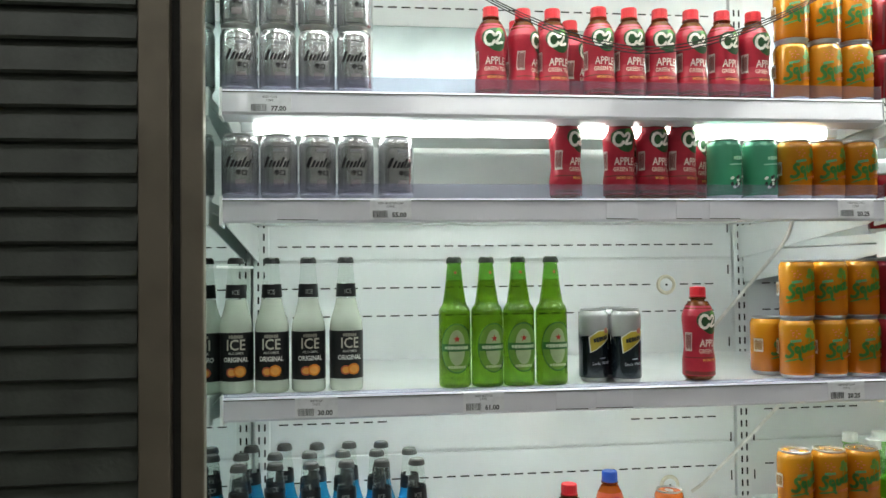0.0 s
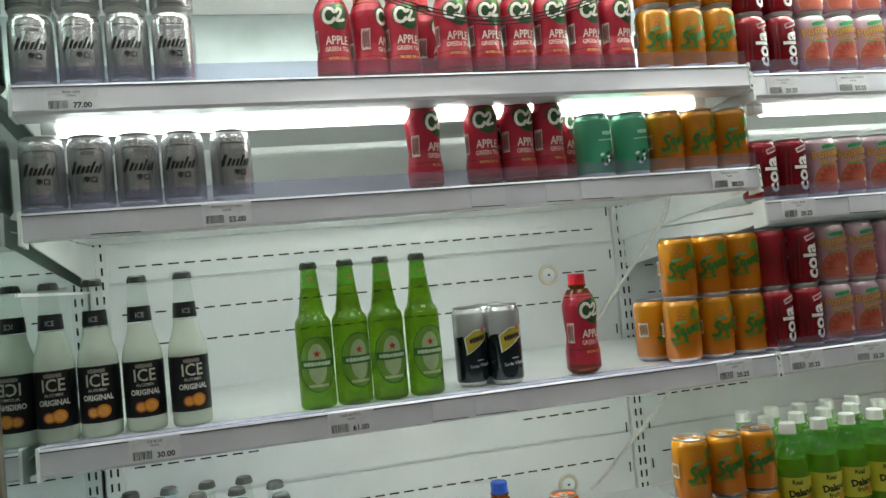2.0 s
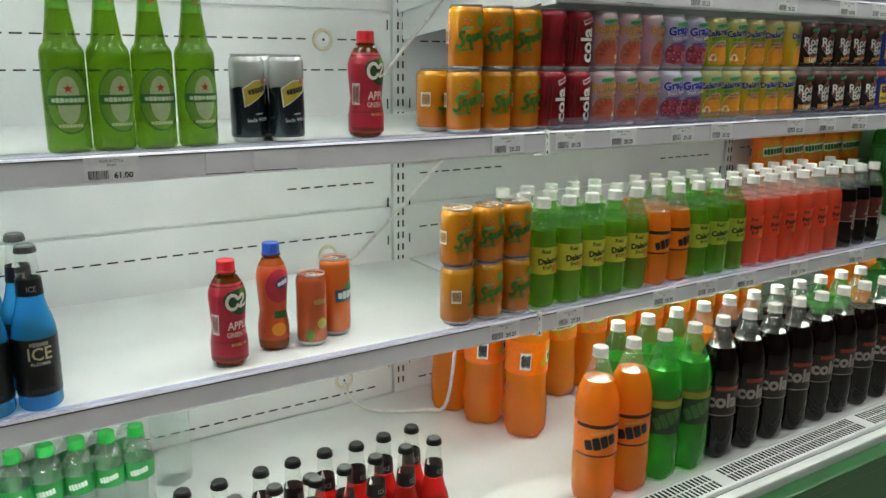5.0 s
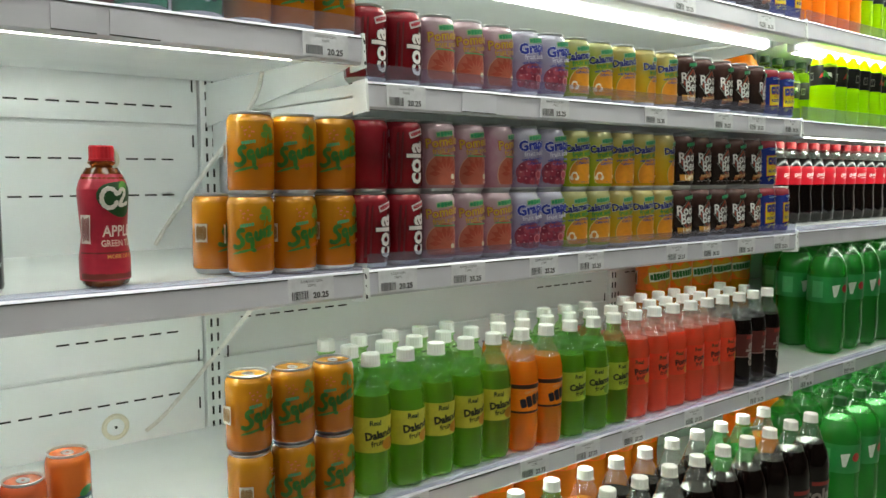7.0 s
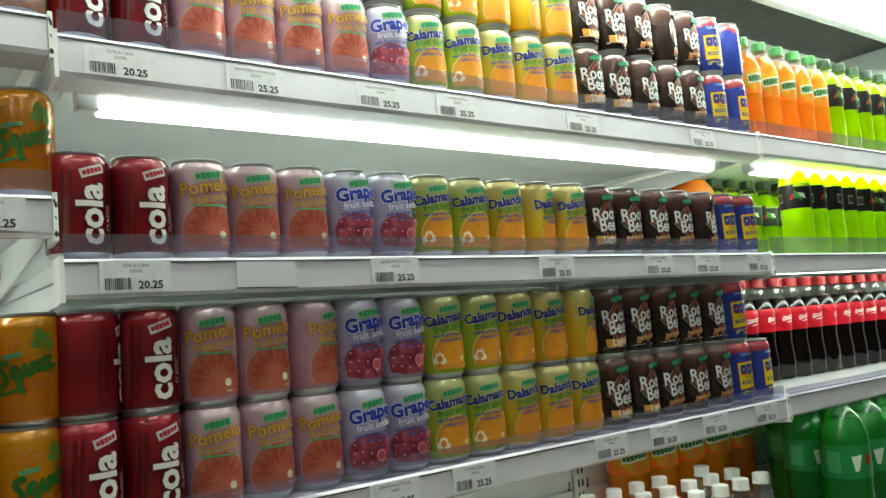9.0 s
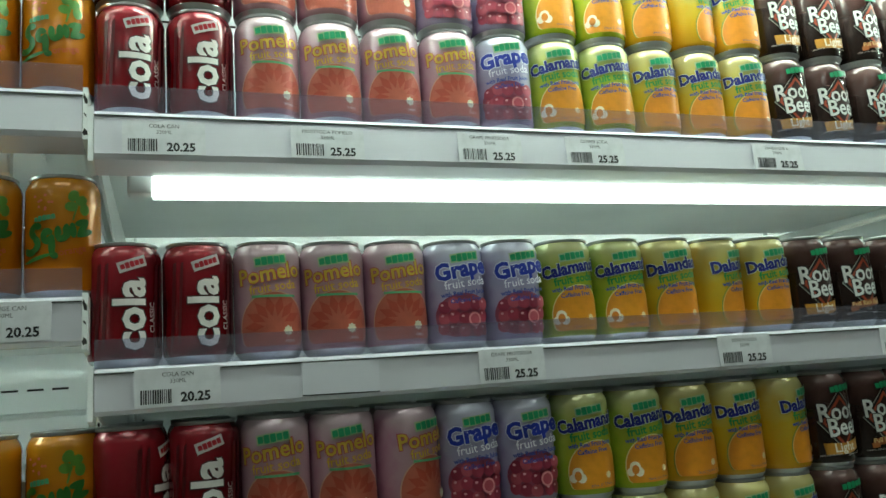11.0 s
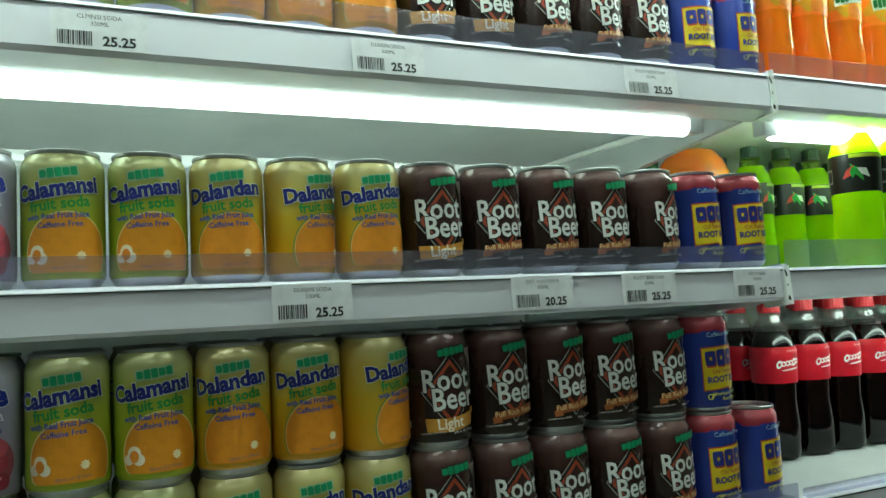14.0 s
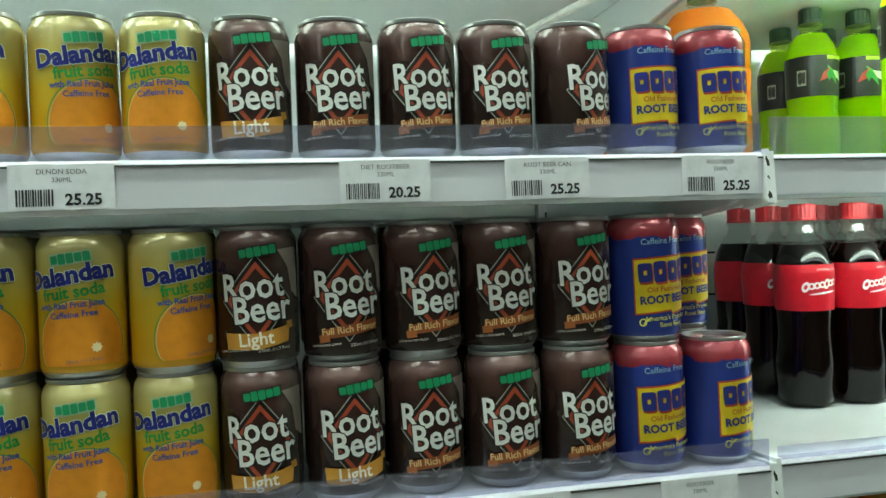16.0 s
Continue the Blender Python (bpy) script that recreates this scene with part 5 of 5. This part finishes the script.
jit = random.Random(21)


FACING = {"p": -5, "g": -8, "a": -10, "d": -8, "r": 8, "l": 2, "b": 6}      # the way each kind is turned, in degrees


def can_row(code, x, y, z, pitch=0.0674, turns=None, spread=7):
    """A row of cans; pitch is one spacing, or the spacings of the first six, the next six and the rest."""
    steps = pitch if isinstance(pitch, tuple) else (pitch,) * 3
    for k, ch in enumerate(code):
        at = x + steps[0] * min(k, 6) + steps[1] * min(max(k - 6, 0), 6) + steps[2] * max(k - 12, 0)
        if ch != "-":
            place(LETTER[ch], at, y + jit.uniform(-0.002, 0.002), z, (turns or {}).get(k, FACING.get(ch, 3) + jit.uniform(-spread, spread)))


# bay two: rows of soda cans
CY = 0.040
ROW_A, ROW_B, ROW_C = (1.2855, (0.0674, 0.0670, 0.0708)), (1.2800, (0.0664, 0.0681, 0.0697)), (1.2830, (0.0662, 0.0677, 0.0694))
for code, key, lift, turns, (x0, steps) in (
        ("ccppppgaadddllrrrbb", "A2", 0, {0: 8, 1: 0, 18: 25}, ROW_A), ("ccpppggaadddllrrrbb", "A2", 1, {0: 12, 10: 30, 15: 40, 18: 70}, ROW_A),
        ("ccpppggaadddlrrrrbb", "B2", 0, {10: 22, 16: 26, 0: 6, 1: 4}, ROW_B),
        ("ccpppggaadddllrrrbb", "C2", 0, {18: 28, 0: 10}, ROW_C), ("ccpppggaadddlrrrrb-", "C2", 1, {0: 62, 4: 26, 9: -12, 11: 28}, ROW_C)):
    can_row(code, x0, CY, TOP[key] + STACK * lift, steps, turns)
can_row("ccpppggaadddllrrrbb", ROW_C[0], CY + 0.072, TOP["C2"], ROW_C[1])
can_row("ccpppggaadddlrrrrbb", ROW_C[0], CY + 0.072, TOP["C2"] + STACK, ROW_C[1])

# bay one, top shelf: beer, iced tea, orange soda
for lift in (0, 1):
    can_row("ssss", 0.024, 0.042, TOP["A1"] + STACK * lift, 0.0695, spread=12)
    can_row("ooo", 1.087, 0.042, TOP["A1"] + STACK * lift, 0.0672, spread=10)
for x, y, t in ((0.492, 0.070, 0), (0.556, 0.075, 55), (0.613, 0.070, 4), (0.668, 0.14, 60), (0.699, 0.052, 0), (0.760, 0.052, 4), (0.822, 0.052, -3), (0.885, 0.052, 5), (0.949, 0.052, 8), (1.014, 0.052, 14), (0.56, 0.15, 20), (0.62, 0.15, 10)):
    place("tea_bottle", x, y, TOP["A1"], t)
# second shelf
can_row("ssss", 0.026, 0.042, TOP["B1"], 0.0688, spread=10)
place("silver_beer_can", 0.306, 0.046, TOP["B1"], 16)
for x, y, t in ((0.630, 0.052, 35), (0.735, 0.050, -4), (0.801, 0.050, 14), (0.858, 0.050, 24), (0.905, 0.105, 40), (0.83, 0.115, -10), (0.765, 0.115, 30), (0.925, 0.175, 10), (0.86, 0.18, 10)):
    place("tea_bottle", x, y, TOP["B1"], t)
for x, t in ((0.944, 14), (1.018, 6)):
    place("mint_can", x, 0.044, TOP["B1"], t)
can_row("ooo", 1.090, 0.044, TOP["B1"], 0.0680, {0: 14, 1: 4, 2: 0})
# third shelf
for k, x in enumerate((0.010, 0.074, 0.140, 0.209)):
    place("white_ice_bottle", x + 0.004, 0.068, TOP["C1"], (6, 2, 8, 12)[k])
for k, x in enumerate((0.415, 0.4765, 0.5375, 0.601)):
    place("green_beer_bottle", x, 0.064, TOP["C1"], (0, 16, 6, 10)[k])
for x, y, t in ((0.690, 0.085, 12), (0.748, 0.062, 8), (0.742, 0.125, 20)):
    place("soda_water_can", x, y, TOP["C1"], t)
place("tea_bottle", 0.893, 0.060, TOP["C1"], 14)
can_row("ooo", 1.089, 0.046, TOP["C1"], 0.0690, {0: -12, 1: 14, 2: 14})
can_row("ooo", 1.091, 0.048, TOP["C1"] + STACK, 0.0690, {0: -8, 1: -16, 2: -12})
place("orange_can", 1.064, 0.112, TOP["C1"], 40)
# fourth shelf
for row, y in enumerate((0.045, 0.128, 0.200)):
    for k in range((6, 6, 5)[row]):
        place("blue_ice_bottle", 0.020 + 0.0638 * k + (0, -0.006, 0.006)[row], y + jit.uniform(-0.004, 0.004), TOP["D1"], jit.uniform(-14, 14))
place("tea_bottle", 0.631, 0.062, TOP["D1"], 14)
place("juice_bottle", 0.722, 0.095, TOP["D1"], 10)
place("slim_orange_can", 0.790, 0.082, TOP["D1"], 10)
place("tall_orange_can", 0.850, 0.112, TOP["D1"], 10)
can_row("ooo", 1.080, 0.046, TOP["D1"], 0.0705, {0: 62, 1: -5, 2: 0})
can_row("ooo", 1.081, 0.048, TOP["D1"] + STACK, 0.0705, {0: 14, 1: -8, 2: -16})
# cooler floor of bay one
DECK = 0.370
for k in range(5):
    place("green_water_bottle", 0.300 + 0.0525 * k, 0.300 - 0.001 * k, DECK, -20 + 3 * k)
    place("green_water_bottle", 0.300 + 0.0525 * k, 0.365, DECK, -20)
for k in range(3):
    place("blue_water_bottle", 0.243 - 0.0540 * k, 0.300, DECK, -18)
place("big_water_bottle", 0.600, 0.420, DECK)
for x, y in ((0.512, -0.046), (0.570, -0.048), (0.575, -0.108), (0.452, -0.050), (0.640, -0.046), (0.697, -0.043), (0.640, -0.108), (0.757, -0.040), (0.702, -0.108), (0.706, -0.003 - 0.117), (0.815, -0.046), (0.762, -0.110), (0.872, -0.041), (0.823, -0.104), (0.932, -0.038), (0.885, -0.100), (0.944, -0.098)):
    if (x, y) != (0.706, -0.12):
        place("red_ice_bottle", x, y + 0.005, DECK, jit.uniform(-30, 30))
# cooler floor of bay two
for x, y in ((1.322, 0.43), (1.352, 0.325), (1.398, 0.215)):
    place("large_orange_jug", x, y, DECK, 62)
for k in range(9):
    place("large_orange_jug", 1.47 + 0.112 * k, 0.475 - 0.012 * (k % 2), DECK, -30 + jit.uniform(-14, 14))
for k in range(8):
    place("large_orange_jug", 1.62 + 0.112 * k, 0.362, DECK, -30 + jit.uniform(-14, 14))
for k, kind in enumerate(("big_orange_bottle", "big_orange_bottle", "big_lime_bottle", "big_lime_bottle") + ("big_cola_bottle",) * 9):
    place(kind, 1.335 + 0.0935 * k, -0.098, DECK, -24 + jit.uniform(-8, 8))
for k, kind in enumerate(("big_lime_bottle",) * 3 + ("big_orange_bottle",) + ("big_cola_bottle",) * 4 + ("big_lime_bottle",) * 2 + ("big_orange_bottle",)):
    place(kind, 1.475 + 0.0935 * k, -0.004, DECK, -24 + jit.uniform(-8, 8))
# bottled sodas on the fourth shelf of bay two
code = ["dalandan_bottle"] * 5 + ["orange_bottle"] * 2 + ["calamansi_bottle"] * 3 + ["pomelo_bottle"] * 6 + ["small_cola_bottle"] * 3
for row in range(3):
    for k, kind in enumerate(code):
        if row == 2 and k % 6 == 5:
            continue
        place(kind, S[1] + 0.042 + 0.0672 * k + 0.005 * (row % 2), 0.048 + 0.0695 * row + jit.uniform(-0.003, 0.003), TOP["D2"], 6 + jit.uniform(-10, 10))
# bay three
X3 = S[2] + 0.01
for k in range(16):
    place("small_mandarin_bottle" if k < 5 else "neon_bottle", X3 + 0.052 + 0.0675 * k, 0.050, TOP["A3"], -8 + jit.uniform(-14, 14))
    place("small_mandarin_bottle" if k < 5 else "neon_bottle", X3 + 0.052 + 0.0675 * k, 0.122, TOP["A3"], -8)
for k in range(14):
    place("neon_bottle", X3 + 0.200 + 0.0685 * k, 0.052 + 0.002 * (k % 2), TOP["B3"], jit.uniform(-60, 60))
for k in range(12):
    place("neon_bottle", X3 + 0.265 + 0.073 * k, 0.30, TOP["B3"], jit.uniform(-50, 30))
    place("neon_bottle", X3 + 0.290 + 0.073 * k, 0.40, TOP["B3"], jit.uniform(-50, 30))
place("round_orange_bottle", X3 + 0.057, 0.215, TOP["B3"], -30)
for x, y in ((0.165, 0.44), (0.06, 0.44)):
    place("small_mandarin_bottle", X3 + x, y, TOP["B3"], -20)
for row, y in enumerate((0.190, 0.262, 0.334)):
    for k in range(13):
        place("red_cola_bottle", X3 + 0.165 + 0.069 * k + 0.004 * row, y, TOP["C3"], jit.uniform(-10, 40))
for k in range(8):
    place("lemon_bottle", X3 + 0.365 + 0.108 * k, 0.095, TOP["D3"], -20 + jit.uniform(-15, 15))
    place("lemon_bottle", X3 + 0.40 + 0.110 * k, 0.210, TOP["D3"], -20 + jit.uniform(-15, 15))
    place("lemon_bottle", X3 + 0.52 + 0.110 * k, 0.325, TOP["D3"], -20 + jit.uniform(-15, 15))
for k in range(5):
    place("large_orange_jug", X3 + 0.075 + 0.112 * k, 0.49, TOP["D3"], -25)
for k in range(9):
    place("lemon_bottle", X3 + 0.11 + 0.112 * k, -0.075, DECK, -20 + jit.uniform(-15, 15))
    place("lemon_bottle", X3 + 0.06 + 0.112 * k, 0.045, DECK, -20 + jit.uniform(-15, 15))
    place("large_orange_jug" if k < 2 else "lemon_bottle", X3 + 0.06 + 0.112 * k, 0.165, DECK, -20)


# ---- price tags ----
def price_tag(x, key, product, price, tilt=0.0, wide=0.074):
    bay, z0, z1, _, _ = SHELVES[key]
    r = thing("price_tag", "white paper price tag in the shelf rail reading " + price, "price tag", "price tags on the shelf rails")
    h = 0.034
    lean = math.degrees(math.atan((0.004 if key[0] == "A" else 0.001) / 0.04))
    part("card", box(-wide / 2, wide / 2, -0.0006, 0.0, -h / 2, h / 2), PAPER, r)

    def lay(name, bm, mat):
        for v in bm.verts:
            v.co = Vector((v.co.x, -0.0009, v.co.y))
        return part(name, bm, mat, r)
    lay("product_text", words("330ML", 0.0052, 0.0, 0.0035, bm=words(product, 0.0054, 0.0, 0.0095)), ink("4a4a50"))
    lay("price_text", words(price, 0.0118, 0.015, -0.0135, fat=0.03), ink("1c1c20"))
    bars = bmesh.new()
    rnd = random.Random(int(x * 1000))
    u = -0.032
    while u < -0.006:
        w = rnd.choice((0.0006, 0.0009, 0.0014))
        star_patch(rect(w, 0.0125, 0, 1), u + w / 2, -0.008, 1, bars)
        u += w + rnd.choice((0.0006, 0.001))
    tagged(lay("barcode", bars, ink("2a2a2e")), kind="stuff")
    r.matrix_basis = pose(x - 0.005, -0.0082 if key[0] == "A" else -0.0046, (z0 + z1) / 2 + (-0.003 if key[0] == "A" else 0.0012), -lean, tilt, 0)
    return r


for x, key, product, price in (
        (0.088, "A1", "BEER CAN", "77.00"), (0.298, "B1", "BEER BOTTLE CAN", "55.00"), (1.190, "B1", "ORANGE CAN", "20.25"), (0.165, "C1", "ICE BLUE", "30.00"), (0.462, "C1", "BEER BOTTLE", "61.00"),
        (1.162, "C1", "ORANGE CAN", "20.25"), (0.146, "D1", "ICE BLUE", "30.00"), (1.168, "D1", "ORANGE CAN", "20.25"),
        (1.322, "A2", "COLA CAN", "20.25"), (1.477, "A2", "FRUITSODA POMELO", "25.25"), (1.653, "A2", "GRAPE FRUITSODA", "25.25"), (1.781, "A2", "CLMNSI SODA", "25.25"), (2.036, "A2", "DLNDN SODA", "25.25"), (2.352, "A2", "ROOT BEER CAN", "25.25"),
        (1.331, "B2", "COLA CAN", "20.25"), (1.660, "B2", "GRAPE FRUITSODA", "25.25"), (1.954, "B2", "DLNDN SODA", "25.25"), (2.196, "B2", "DIET ROOTBEER", "20.25"), (2.333, "B2", "ROOT BEER CAN", "25.25"), (2.493, "B2", "ROOTBEER", "25.25"),
        (1.314, "C2", "COLA CAN", "20.25"), (1.458, "C2", "POMELO SODA", "25.25"), (1.637, "C2", "GRAPE FRUITSODA", "25.25"), (1.765, "C2", "CLMNSI SODA", "25.25"), (2.038, "C2", "DLNDN SODA", "25.25"), (2.168, "C2", "DIET ROOTBEER", "20.25"), (2.308, "C2", "ROOT BEER CAN", "25.25"), (2.465, "C2", "ROOTBEER", "25.25"),
        (1.338, "D2", "DLNDN SODA", "27.25"), (1.62, "D2", "ORANGE SODA", "23.75"), (1.765, "D2", "CLMNSI SODA", "27.25"), (1.908, "D2", "POMELO SODA", "27.25"), (2.12, "D2", "POMELO SODA", "27.25"), (2.38, "D2", "COLA BOTTLE", "27.25"),
        (2.62, "D3", "LEMON SODA", "85.00"), (2.86, "D3", "LEMON SODA", "85.00")):
    price_tag(x, key, product, price, jit.uniform(-0.6, 0.6))

# blank inserts that have slipped in the rail
for x, key, w in ((1.475, "B2", 0.075), (0.92, "B1", 0.06), (0.72, "B1", 0.06), (0.13, "B1", 0.07), (0.70, "C1", 0.07), (0.62, "C1", 0.06), (0.85, "B1", 0.05)):
    z0 = SHELVES[key][1]
    slip = part("rail_insert", box(-w / 2, w / 2, -0.0012, 0.0, -0.015, 0.015), RAIL)
    tagged(slip, "blank pale paper insert slipped in the price rail", "insert", "blank inserts in the shelf rails")
    slip.matrix_basis = pose(x, -0.0042, z0 + 0.0205, 0, 0.8)
    part("lower_edge", box(-w / 2, w / 2, -0.0016, -0.0004, -0.0162, -0.0150), BLACK, slip)
